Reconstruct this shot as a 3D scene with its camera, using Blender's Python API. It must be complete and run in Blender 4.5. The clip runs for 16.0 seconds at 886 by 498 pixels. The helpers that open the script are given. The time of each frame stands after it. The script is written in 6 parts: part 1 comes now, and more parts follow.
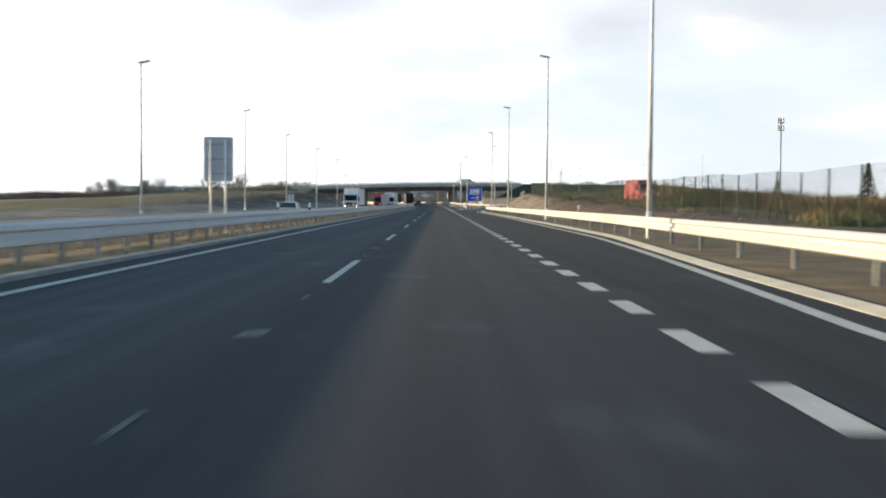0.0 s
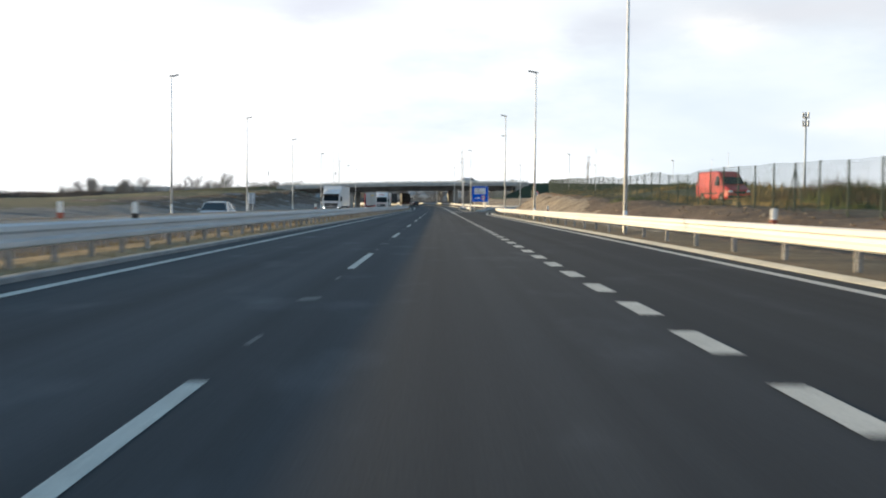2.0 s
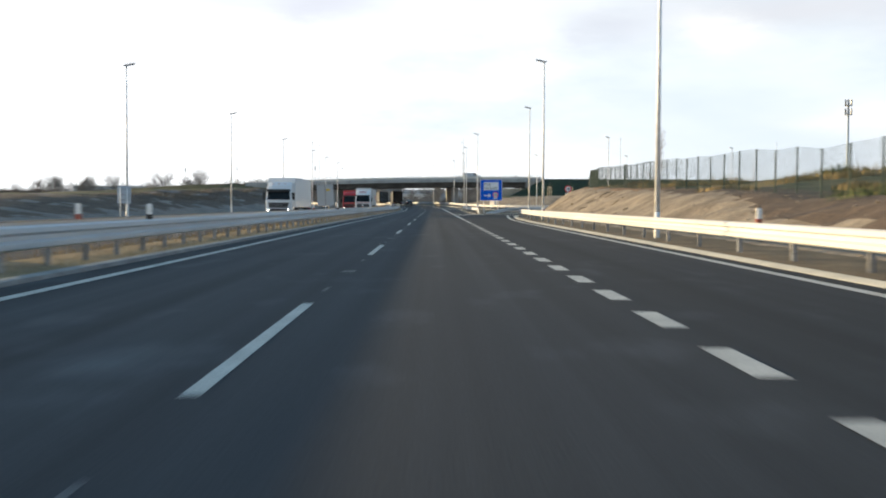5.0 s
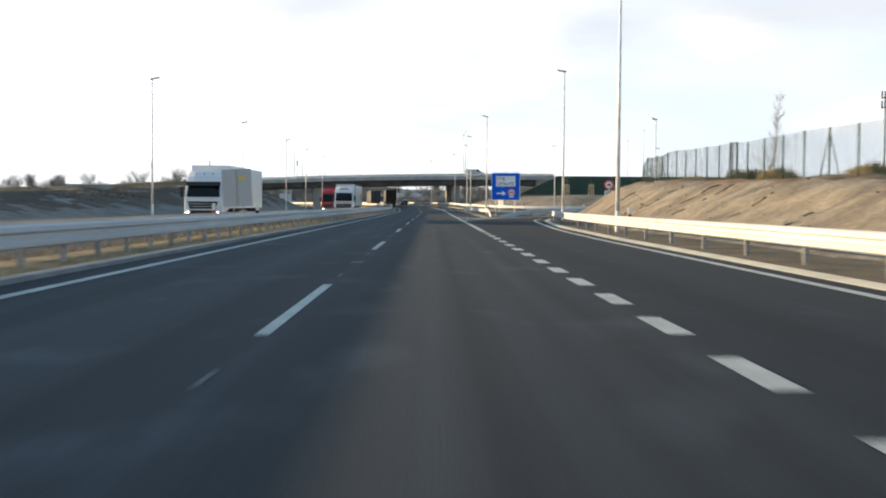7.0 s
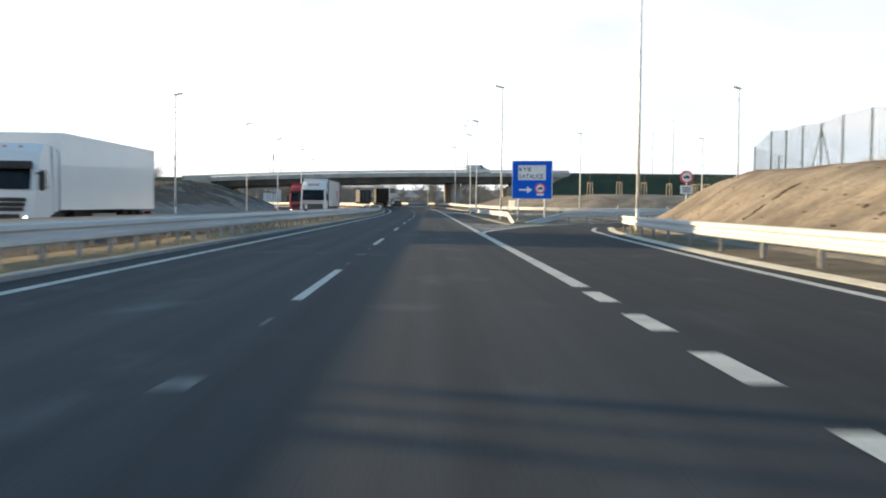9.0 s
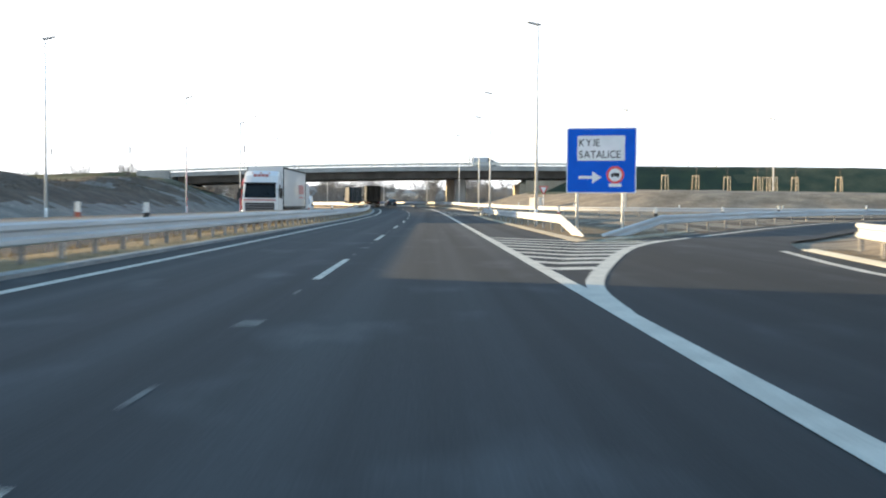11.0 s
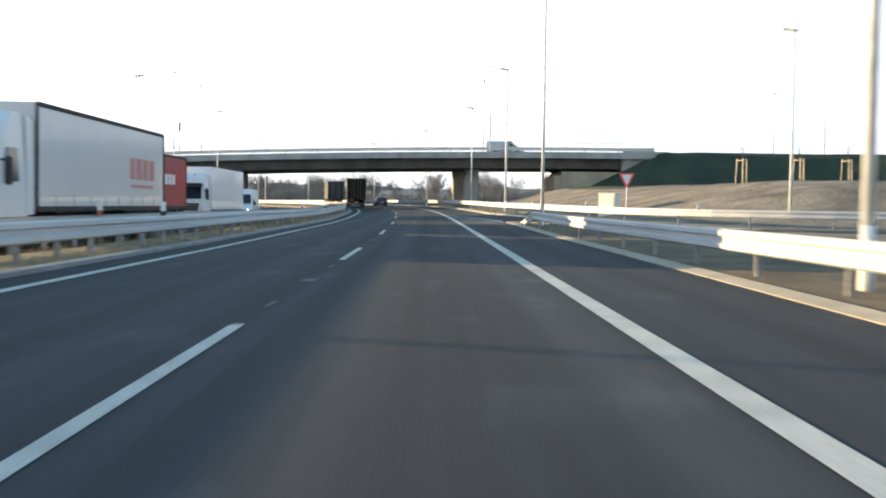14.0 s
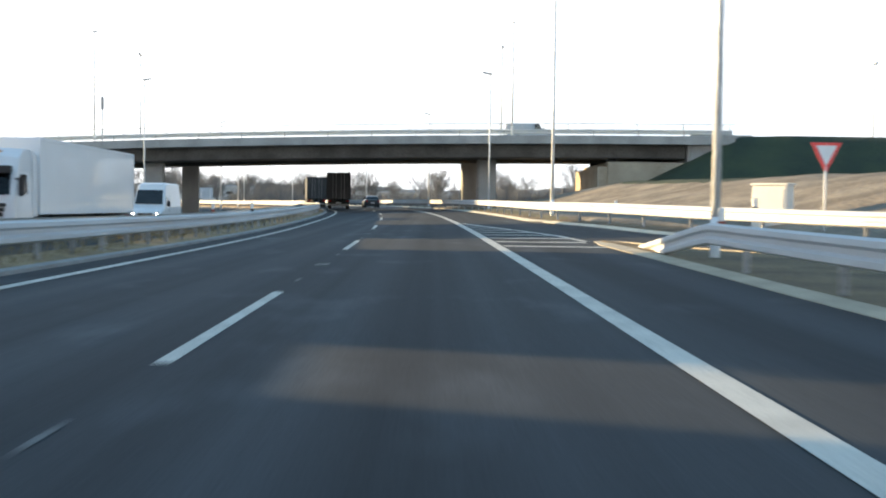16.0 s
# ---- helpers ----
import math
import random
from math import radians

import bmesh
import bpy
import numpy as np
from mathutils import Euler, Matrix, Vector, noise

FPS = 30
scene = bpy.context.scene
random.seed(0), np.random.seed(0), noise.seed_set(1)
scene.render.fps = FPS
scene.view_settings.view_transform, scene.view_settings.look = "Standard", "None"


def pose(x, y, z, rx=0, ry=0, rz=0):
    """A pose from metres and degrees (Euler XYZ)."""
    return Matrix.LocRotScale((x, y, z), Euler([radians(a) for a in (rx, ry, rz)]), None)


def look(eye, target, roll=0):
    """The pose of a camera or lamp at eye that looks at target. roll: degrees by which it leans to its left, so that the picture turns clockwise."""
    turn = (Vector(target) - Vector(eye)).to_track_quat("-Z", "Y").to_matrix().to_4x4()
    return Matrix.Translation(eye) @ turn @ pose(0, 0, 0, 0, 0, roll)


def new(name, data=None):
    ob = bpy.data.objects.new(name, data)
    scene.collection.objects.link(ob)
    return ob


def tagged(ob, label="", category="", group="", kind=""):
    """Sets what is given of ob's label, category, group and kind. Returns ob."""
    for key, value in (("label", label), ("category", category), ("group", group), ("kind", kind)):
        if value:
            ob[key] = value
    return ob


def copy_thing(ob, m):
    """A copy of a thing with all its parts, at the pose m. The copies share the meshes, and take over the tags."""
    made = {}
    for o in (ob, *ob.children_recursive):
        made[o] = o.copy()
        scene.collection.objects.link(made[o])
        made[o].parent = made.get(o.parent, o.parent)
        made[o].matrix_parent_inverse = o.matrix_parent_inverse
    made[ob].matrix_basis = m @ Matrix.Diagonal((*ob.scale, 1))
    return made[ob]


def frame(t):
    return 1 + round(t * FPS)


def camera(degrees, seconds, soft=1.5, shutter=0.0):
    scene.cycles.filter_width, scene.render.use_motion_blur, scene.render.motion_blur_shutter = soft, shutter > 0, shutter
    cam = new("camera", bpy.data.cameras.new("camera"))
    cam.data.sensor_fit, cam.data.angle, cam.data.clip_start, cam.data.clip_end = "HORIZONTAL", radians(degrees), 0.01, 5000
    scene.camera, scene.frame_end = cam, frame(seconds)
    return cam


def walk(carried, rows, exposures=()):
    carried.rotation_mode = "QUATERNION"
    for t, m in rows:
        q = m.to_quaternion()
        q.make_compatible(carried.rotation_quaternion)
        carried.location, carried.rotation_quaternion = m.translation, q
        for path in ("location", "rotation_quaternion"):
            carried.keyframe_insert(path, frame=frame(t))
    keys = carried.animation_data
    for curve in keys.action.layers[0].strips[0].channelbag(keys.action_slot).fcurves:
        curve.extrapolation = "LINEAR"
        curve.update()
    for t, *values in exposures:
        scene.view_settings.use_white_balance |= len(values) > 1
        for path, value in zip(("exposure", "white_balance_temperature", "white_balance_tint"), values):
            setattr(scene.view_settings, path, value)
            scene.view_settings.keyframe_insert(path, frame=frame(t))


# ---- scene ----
cam = camera(44.8, 16.0, soft=2.0, shutter=0.55)
PATH = [
    (0, (1.595, -1.293, 1.141), (1.604, 0.705, 1.057), 0.5),
    (0.5, (1.56, 6.951, 1.141), (1.568, 8.949, 1.058), 0.5),
    (1, (1.523, 15.127, 1.177), (1.531, 17.126, 1.095), 0.6),
    (1.5, (1.487, 23.264, 1.159), (1.496, 25.262, 1.074), 0.6),
    (2, (1.507, 31.278, 1.131), (1.518, 33.277, 1.049), 0.5),
    (2.5, (1.476, 39.391, 1.17), (1.488, 41.389, 1.086), 0.4),
    (3, (1.448, 47.378, 1.179), (1.462, 49.376, 1.096), 0.5),
    (3.5, (1.467, 55.563, 1.15), (1.481, 57.561, 1.067), 0.5),
    (4, (1.435, 63.496, 1.164), (1.45, 65.495, 1.08), 0.4),
    (6.5, (1.489, 104.381, 1.145), (1.509, 106.379, 1.065), 0.4),
    (7, (1.484, 112.592, 1.157), (1.505, 114.591, 1.075), 0.5),
    (7.5, (1.514, 120.516, 1.167), (1.537, 122.514, 1.085), 0.4),
    (8, (1.547, 128.789, 1.137), (1.57, 130.787, 1.057), 0.5),
    (8.5, (1.523, 136.904, 1.148), (1.55, 138.902, 1.067), 0.6),
    (9, (1.554, 145.266, 1.139), (1.581, 147.264, 1.059), 0.7),
    (11.5, (1.705, 185.813, 1.124), (1.732, 187.811, 1.043), 0.5),
    (12, (1.742, 193.725, 1.137), (1.769, 195.723, 1.056), 0.6),
    (12.5, (1.768, 201.865, 1.135), (1.795, 203.864, 1.055), 0.8),
    (13, (1.778, 209.679, 1.166), (1.804, 211.677, 1.085), 0.7),
    (13.5, (1.798, 217.842, 1.154), (1.823, 219.84, 1.071), 0.7),
    (14, (1.8, 225.873, 1.157), (1.825, 227.871, 1.075), 0.8),
    (14.5, (1.832, 234.265, 1.127), (1.855, 236.263, 1.0455), 0.7),
    (15, (1.795, 242.288, 1.146), (1.821, 244.286, 1.063), 0.8),
    (15.5, (1.857, 250.554, 1.113), (1.879, 252.552, 1.033), 0.8),
    (16, (1.8, 258.578, 1.14), (1.82, 260.576, 1.0605), 0.8),
]
EXPOSURES = [(0, 0.35), (4, 0.35), (6.5, 0.43), (8, 0.44), (9, 0.58), (11.5, 1.08), (12.0, 0.9), (13.5, 0.8), (14.0, 0.85), (14.5, 1.12), (15.0, 1.0), (15.5, 1.2), (16, 0.96)]
walk(cam, [(t, look(eye, target, roll)) for t, eye, target, roll in PATH], EXPOSURES)
# ---- light ----
world = bpy.data.worlds.new("sky")
scene.world = world
world.use_nodes = True
wn, wl = world.node_tree.nodes, world.node_tree.links
SUN_EL, SUN_AZ = 6.9, -70.0          # degrees; azimuth from +y towards +x


def wnode(kind, **sets):
    n = wn.new(kind)
    for k, v in sets.items():
        n.inputs[k].default_value = v
    return n


sky = wn.new("ShaderNodeTexSky")
sky.sky_type, sky.sun_disc = "NISHITA", False
sky.sun_elevation, sky.sun_rotation = radians(SUN_EL), radians(SUN_AZ)
sky.air_density, sky.dust_density, sky.ozone_density = 1.0, 1.5, 1.0
wcoord = wn.new("ShaderNodeTexCoord")
wmap = wn.new("ShaderNodeMapping")
wmap.inputs["Scale"].default_value = (1.0, 1.0, 3.2)
wl.new(wcoord.outputs["Generated"], wmap.inputs["Vector"])
cloud = wnode("ShaderNodeTexNoise", Scale=2.6, Detail=7.0, Roughness=0.55)
wl.new(wmap.outputs["Vector"], cloud.inputs["Vector"])
veil = wn.new("ShaderNodeMapRange")
veil.inputs["From Min"].default_value, veil.inputs["From Max"].default_value = 0.34, 0.50
veil.inputs["To Min"].default_value, veil.inputs["To Max"].default_value = 0.30, 1.0
wsep = wn.new("ShaderNodeSeparateXYZ")
wl.new(wcoord.outputs["Generated"], wsep.inputs["Vector"])
# more cloud and haze on the sun's side
side = wn.new("ShaderNodeMath")
side.operation = "MULTIPLY_ADD"
side.inputs[1].default_value = -0.28
wl.new(wsep.outputs["X"], side.inputs[0])
wl.new(cloud.outputs["Fac"], side.inputs[2])
wl.new(side.outputs["Value"], veil.inputs["Value"])
# the cloud thins out towards the zenith
thin = wn.new("ShaderNodeMapRange")
thin.inputs["From Min"].default_value, thin.inputs["From Max"].default_value = 0.12, 0.32
thin.inputs["To Min"].default_value, thin.inputs["To Max"].default_value = 1.0, 0.06
wl.new(wsep.outputs["Z"], thin.inputs["Value"])
both = wn.new("ShaderNodeMath")
both.operation = "MULTIPLY"
wl.new(veil.outputs["Result"], both.inputs[0])
wl.new(thin.outputs["Result"], both.inputs[1])
grey = wnode("ShaderNodeTexNoise", Scale=3.4, Detail=5.0, Roughness=0.5)
wl.new(wmap.outputs["Vector"], grey.inputs["Vector"])
shade = wn.new("ShaderNodeValToRGB")
shade.color_ramp.elements[0].position, shade.color_ramp.elements[1].position = 0.57, 0.80
shade.color_ramp.elements[0].color, shade.color_ramp.elements[1].color = (11.6, 11.8, 12.0, 1), (8.0, 8.4, 9.1, 1)
wl.new(grey.outputs["Fac"], shade.inputs["Fac"])
clear = wn.new("ShaderNodeMix")
clear.data_type = "RGBA"
clear.inputs["Factor"].default_value = 0.72
deep = wn.new("ShaderNodeValToRGB")
deep.color_ramp.elements[0].position, deep.color_ramp.elements[1].position = 0.02, 0.45
deep.color_ramp.elements[0].color, deep.color_ramp.elements[1].color = (8.6, 9.8, 10.8, 1), (1.4, 3.7, 6.2, 1)
wl.new(wsep.outputs["Z"], deep.inputs["Fac"])
wl.new(deep.outputs["Color"], clear.inputs["B"])
wl.new(sky.outputs["Color"], clear.inputs["A"])
cover = wn.new("ShaderNodeMix")
cover.data_type = "RGBA"
wl.new(both.outputs["Value"], cover.inputs["Factor"])
wl.new(clear.outputs["Result"], cover.inputs["A"])
wl.new(shade.outputs["Color"], cover.inputs["B"])
# single clouds: where they stand (x over y, z over y), how wide and high, how dense, and their colour


def wmath(op, a, b):
    n = wn.new("ShaderNodeMath")
    n.operation = op
    for i, v in enumerate((a, b)):
        if isinstance(v, (int, float)):
            n.inputs[i].default_value = v
        elif v is not None:
            wl.new(v, n.inputs[i])
    return n.outputs["Value"]


ahead = wmath("MAXIMUM", wsep.outputs["Y"], 0.02)
ragged = wnode("ShaderNodeTexNoise", Scale=9.0, Detail=6.0, Roughness=0.6)
wl.new(wmap.outputs["Vector"], ragged.inputs["Vector"])
torn = wmath("SUBTRACT", ragged.outputs["Fac"], 0.5)
cu = wmath("ADD", wmath("DIVIDE", wsep.outputs["X"], ahead), wmath("MULTIPLY", torn, 0.10))
cv = wmath("ADD", wmath("DIVIDE", wsep.outputs["Z"], ahead), wmath("MULTIPLY", torn, 0.05))
result = cover.outputs["Result"]
for u0, v0, du, dv, dense, colour in ((0.30, 0.085, 0.24, 0.10, 0.85, (7.3, 8.2, 9.0)), (-0.105, 0.185, 0.055, 0.022, 0.9, (7.2, 7.5, 8.4)), (-0.285, 0.132, 0.045, 0.013, 0.7, (7.7, 7.9, 8.5)), (0.155, 0.165, 0.05, 0.022, 0.9, (6.9, 7.3, 8.1)), (0.34, 0.185, 0.16, 0.026, 0.9, (7.2, 7.4, 7.9)), (0.265, 0.165, 0.035, 0.02, 0.9, (10.4, 10.4, 10.3)), (0.42, 0.082, 0.07, 0.012, 0.85, (9.8, 9.7, 9.6))):
    r2 = wmath("ADD", wmath("POWER", wmath("ABSOLUTE", wmath("DIVIDE", wmath("SUBTRACT", cu, u0), du), None), 2.0), wmath("POWER", wmath("ABSOLUTE", wmath("DIVIDE", wmath("SUBTRACT", cv, v0), dv), None), 2.0))
    puff = wn.new("ShaderNodeMix")
    puff.data_type = "RGBA"
    puff.inputs["B"].default_value = (*colour, 1)
    wl.new(wmath("MULTIPLY", wmath("POWER", 2.718, wmath("MULTIPLY", r2, -1.0)), dense), puff.inputs["Factor"])
    wl.new(result, puff.inputs["A"])
    result = puff.outputs["Result"]
back = wn["Background"]
back.inputs["Strength"].default_value = 0.088
wl.new(result, back.inputs["Color"])

sun_data = bpy.data.lights.new("sun", "SUN")
sun_data.energy, sun_data.angle, sun_data.color = 7.0, radians(0.6), (1.0, 0.74, 0.40)
sun = new("sun", sun_data)
sun_dir = Vector((math.sin(radians(SUN_AZ)) * math.cos(radians(SUN_EL)), math.cos(radians(SUN_AZ)) * math.cos(radians(SUN_EL)), math.sin(radians(SUN_EL))))
sun.matrix_world = look((-60, 100, 60), Vector((-60, 100, 60)) - sun_dir)


# ---- materials ----
def mat(name, c1, c2, rough=0.8, metal=0.0, scale=8.0, fine=0.0, bump=0.0, stretch=(1, 1, 1), rand=0.0, lo=0.35, hi=0.65, coat=0.0, local=False):
    """Two colours mixed by a coarse noise, a finer grain over it, roughness that varies a little, and relief."""
    m = bpy.data.materials.new(name)
    m.use_nodes = True
    nt, li = m.node_tree.nodes, m.node_tree.links
    b = nt["Principled BSDF"]
    co = nt.new("ShaderNodeTexCoord" if local else "ShaderNodeNewGeometry")
    mp = nt.new("ShaderNodeMapping")
    mp.inputs["Scale"].default_value = stretch
    li.new(co.outputs["Object" if local else "Position"], mp.inputs["Vector"])
    n1 = nt.new("ShaderNodeTexNoise")
    n1.inputs["Scale"].default_value, n1.inputs["Detail"].default_value = scale, 5.0
    li.new(mp.outputs["Vector"], n1.inputs["Vector"])
    ramp = nt.new("ShaderNodeValToRGB")
    e = ramp.color_ramp.elements
    e[0].position, e[1].position = lo, hi
    e[0].color, e[1].color = (*c1, 1), (*c2, 1)
    li.new(n1.outputs["Fac"], ramp.inputs["Fac"])
    col = ramp.outputs["Color"]
    if fine:
        n2 = nt.new("ShaderNodeTexNoise")
        n2.inputs["Scale"].default_value, n2.inputs["Detail"].default_value = fine, 3.0
        li.new(mp.outputs["Vector"], n2.inputs["Vector"])
        mul = nt.new("ShaderNodeMix")
        mul.data_type, mul.blend_type = "RGBA", "MULTIPLY"
        mul.inputs["Factor"].default_value = 1.0
        r2 = nt.new("ShaderNodeMapRange")
        r2.inputs["From Min"].default_value, r2.inputs["From Max"].default_value = 0.3, 0.7
        r2.inputs["To Min"].default_value, r2.inputs["To Max"].default_value = 0.72, 1.25
        li.new(n2.outputs["Fac"], r2.inputs["Value"])
        li.new(col, mul.inputs["A"])
        li.new(r2.outputs["Result"], mul.inputs["B"])
        col = mul.outputs["Result"]
    if rand:
        oi = nt.new("ShaderNodeObjectInfo")
        r3 = nt.new("ShaderNodeMapRange")
        r3.inputs["To Min"].default_value, r3.inputs["To Max"].default_value = 1 - rand, 1 + rand
        li.new(oi.outputs["Random"], r3.inputs["Value"])
        hs = nt.new("ShaderNodeHueSaturation")
        li.new(r3.outputs["Result"], hs.inputs["Value"])
        li.new(col, hs.inputs["Color"])
        col = hs.outputs["Color"]
    li.new(col, b.inputs["Base Color"])
    rr = nt.new("ShaderNodeMapRange")
    rr.inputs["To Min"].default_value, rr.inputs["To Max"].default_value = max(0.02, rough - 0.1), min(1.0, rough + 0.1)
    li.new(n1.outputs["Fac"], rr.inputs["Value"])
    li.new(rr.outputs["Result"], b.inputs["Roughness"])
    b.inputs["Metallic"].default_value = metal
    b.inputs["Coat Weight"].default_value = coat
    if bump:
        bp = nt.new("ShaderNodeBump")
        bp.inputs["Strength"].default_value, bp.inputs["Distance"].default_value = 0.6, bump
        nb = nt.new("ShaderNodeTexNoise")
        nb.inputs["Scale"].default_value, nb.inputs["Detail"].default_value = fine or scale * 5, 4.0
        li.new(mp.outputs["Vector"], nb.inputs["Vector"])
        li.new(nb.outputs["Fac"], bp.inputs["Height"])
        li.new(bp.outputs["Normal"], b.inputs["Normal"])
    return m


def glow(name, colour, strength):
    m = bpy.data.materials.new(name)
    m.use_nodes = True
    b = m.node_tree.nodes["Principled BSDF"]
    b.inputs["Base Color"].default_value = (*colour, 1)
    b.inputs["Emission Color"].default_value = (*colour, 1)
    b.inputs["Emission Strength"].default_value = strength
    return m


def asphalt_material():
    m = mat("asphalt", (0.0382, 0.0410, 0.0462), (0.0555, 0.0585, 0.0620), rough=0.86, scale=0.35, fine=55.0, bump=0.0025, stretch=(1.0, 0.12, 1.0), lo=0.3, hi=0.7)
    nt, li = m.node_tree.nodes, m.node_tree.links
    b = nt["Principled BSDF"]
    b.inputs["Specular IOR Level"].default_value = 0.18
    for n in nt:
        if n.type == "MAP_RANGE" and abs(n.inputs["To Min"].default_value - 0.72) < 0.01:
            n.inputs["To Min"].default_value, n.inputs["To Max"].default_value = 0.86, 1.14
    old = b.inputs["Base Color"].links[0].from_socket
    geo = nt.new("ShaderNodeNewGeometry")
    # long pale wheel tracks and dark oil streaks
    mp = nt.new("ShaderNodeMapping")
    mp.inputs["Scale"].default_value = (1.5, 0.012, 1.0)
    li.new(geo.outputs["Position"], mp.inputs["Vector"])
    tr = nt.new("ShaderNodeTexNoise")
    tr.inputs["Scale"].default_value, tr.inputs["Detail"].default_value = 1.0, 4.0
    li.new(mp.outputs["Vector"], tr.inputs["Vector"])
    # pale scuffs
    sc = nt.new("ShaderNodeTexNoise")
    sc.inputs["Scale"].default_value, sc.inputs["Detail"].default_value = 0.8, 6.0
    mp2 = nt.new("ShaderNodeMapping")
    mp2.inputs["Scale"].default_value = (1.0, 0.45, 1.0)
    li.new(geo.outputs["Position"], mp2.inputs["Vector"])
    li.new(mp2.outputs["Vector"], sc.inputs["Vector"])
    r1 = nt.new("ShaderNodeMapRange")
    r1.inputs["From Min"].default_value, r1.inputs["From Max"].default_value = 0.3, 0.7
    r1.inputs["To Min"].default_value, r1.inputs["To Max"].default_value = 0.70, 1.36
    li.new(tr.outputs["Fac"], r1.inputs["Value"])
    r2 = nt.new("ShaderNodeMapRange")
    r2.inputs["From Min"].default_value, r2.inputs["From Max"].default_value = 0.57, 0.78
    r2.inputs["To Min"].default_value, r2.inputs["To Max"].default_value = 1.0, 1.9
    li.new(sc.outputs["Fac"], r2.inputs["Value"])
    mm = nt.new("ShaderNodeMath")
    mm.operation = "MULTIPLY"
    li.new(r1.outputs["Result"], mm.inputs[0])
    li.new(r2.outputs["Result"], mm.inputs[1])
    # worn wheel paths of the through lanes, newer and darker asphalt on the exit lane
    sep = nt.new("ShaderNodeSeparateXYZ")
    li.new(geo.outputs["Position"], sep.inputs["Vector"])
    wob = nt.new("ShaderNodeMath")
    wob.operation = "MULTIPLY_ADD"
    wob.inputs[1].default_value = 0.5
    li.new(tr.outputs["Fac"], wob.inputs[0])
    li.new(sep.outputs["X"], wob.inputs[2])
    lane = nt.new("ShaderNodeMapRange")
    lane.inputs["From Min"].default_value, lane.inputs["From Max"].default_value = -4.75, 10.25
    li.new(wob.outputs["Value"], lane.inputs["Value"])
    prof = nt.new("ShaderNodeValToRGB")
    el = prof.color_ramp.elements
    # right of about x = 1 also darkened to offset the strong sunlight there
    steps = ((-4.5, 0.82), (-3.6, 0.88), (-2.75, 1.08), (-1.9, 0.97), (-1.0, 1.08), (-0.2, 0.88), (0.95, 0.91), (1.85, 0.81), (2.75, 0.80), (3.5, 0.69), (3.95, 0.56), (6.0, 0.51), (8.5, 0.50))
    el[0].color = (*(steps[0][1],) * 3, 1)
    el[1].color = (*(steps[-1][1],) * 3, 1)
    for x, v in steps:
        el.new((x + 5.0) / 15.0).color = (v, v, v, 1)
    li.new(lane.outputs["Result"], prof.inputs["Fac"])
    m3 = nt.new("ShaderNodeMath")
    m3.operation = "MULTIPLY"
    li.new(prof.outputs["Color"], m3.inputs[0])
    li.new(mm.outputs["Value"], m3.inputs[1])
    # the dark new surface of the exit lane ends at the nose: older, paler shoulder beyond it
    older = nt.new("ShaderNodeMapRange")
    older.inputs["From Min"].default_value, older.inputs["From Max"].default_value = 196.0, 216.0
    li.new(sep.outputs["Y"], older.inputs["Value"])
    outer = nt.new("ShaderNodeMapRange")
    outer.inputs["From Min"].default_value, outer.inputs["From Max"].default_value = 2.6, 4.0
    li.new(wob.outputs["Value"], outer.inputs["Value"])
    pale = nt.new("ShaderNodeMath")
    pale.operation = "MULTIPLY"
    li.new(older.outputs["Result"], pale.inputs[0])
    li.new(outer.outputs["Result"], pale.inputs[1])
    lift = nt.new("ShaderNodeMath")
    lift.operation = "MULTIPLY_ADD"
    lift.inputs[1].default_value, lift.inputs[2].default_value = 0.55, 1.0
    li.new(pale.outputs["Value"], lift.inputs[0])
    m4 = nt.new("ShaderNodeMath")
    m4.operation = "MULTIPLY"
    li.new(m3.outputs["Value"], m4.inputs[0])
    li.new(lift.outputs["Value"], m4.inputs[1])
    mul = nt.new("ShaderNodeMix")
    mul.data_type, mul.blend_type = "RGBA", "MULTIPLY"
    mul.inputs["Factor"].default_value = 1.0
    li.new(old, mul.inputs["A"])
    li.new(m4.outputs["Value"], mul.inputs["B"])
    li.new(mul.outputs["Result"], b.inputs["Base Color"])
    return m


ASPHALT = asphalt_material()
PAINT = mat("road_paint", (0.43, 0.40, 0.35), (0.59, 0.55, 0.485), rough=0.7, scale=1.5, fine=35.0, bump=0.002, lo=0.3, hi=0.6)
FAINT = mat("worn_paint", (0.065, 0.066, 0.068), (0.17, 0.17, 0.165), rough=0.8, scale=6.0, fine=30.0, lo=0.4, hi=0.62)
KERB = mat("kerb_concrete", (0.50, 0.46, 0.37), (0.63, 0.58, 0.47), rough=0.85, scale=1.2, fine=30.0, bump=0.003)
KERBT = mat("tan_kerb_concrete", (0.34, 0.285, 0.205), (0.45, 0.385, 0.285), rough=0.85, scale=1.2, fine=30.0, bump=0.003)
# kerb concrete toned down: shade beside the median rails is in the colour
KERBD = mat("shaded_kerb_concrete", (0.22, 0.22, 0.22), (0.31, 0.31, 0.30), rough=0.85, scale=1.2, fine=30.0, bump=0.003)
ZINC = mat("galvanised_steel", (0.47, 0.48, 0.49), (0.57, 0.58, 0.59), rough=0.6, metal=0.05, scale=0.5, stretch=(1, 0.3, 2))
# darker than the beams: the rail posts' shade is put into this steel colour
POSTZ = mat("post_steel", (0.24, 0.235, 0.23), (0.34, 0.33, 0.32), rough=0.6, metal=0.3, scale=4.0, fine=20.0, rand=0.2)
POLE = mat("lamp_pole_steel", (0.72, 0.73, 0.73), (0.81, 0.82, 0.82), rough=0.5, metal=0.1, scale=2.0, fine=12.0, stretch=(1, 1, 0.2))
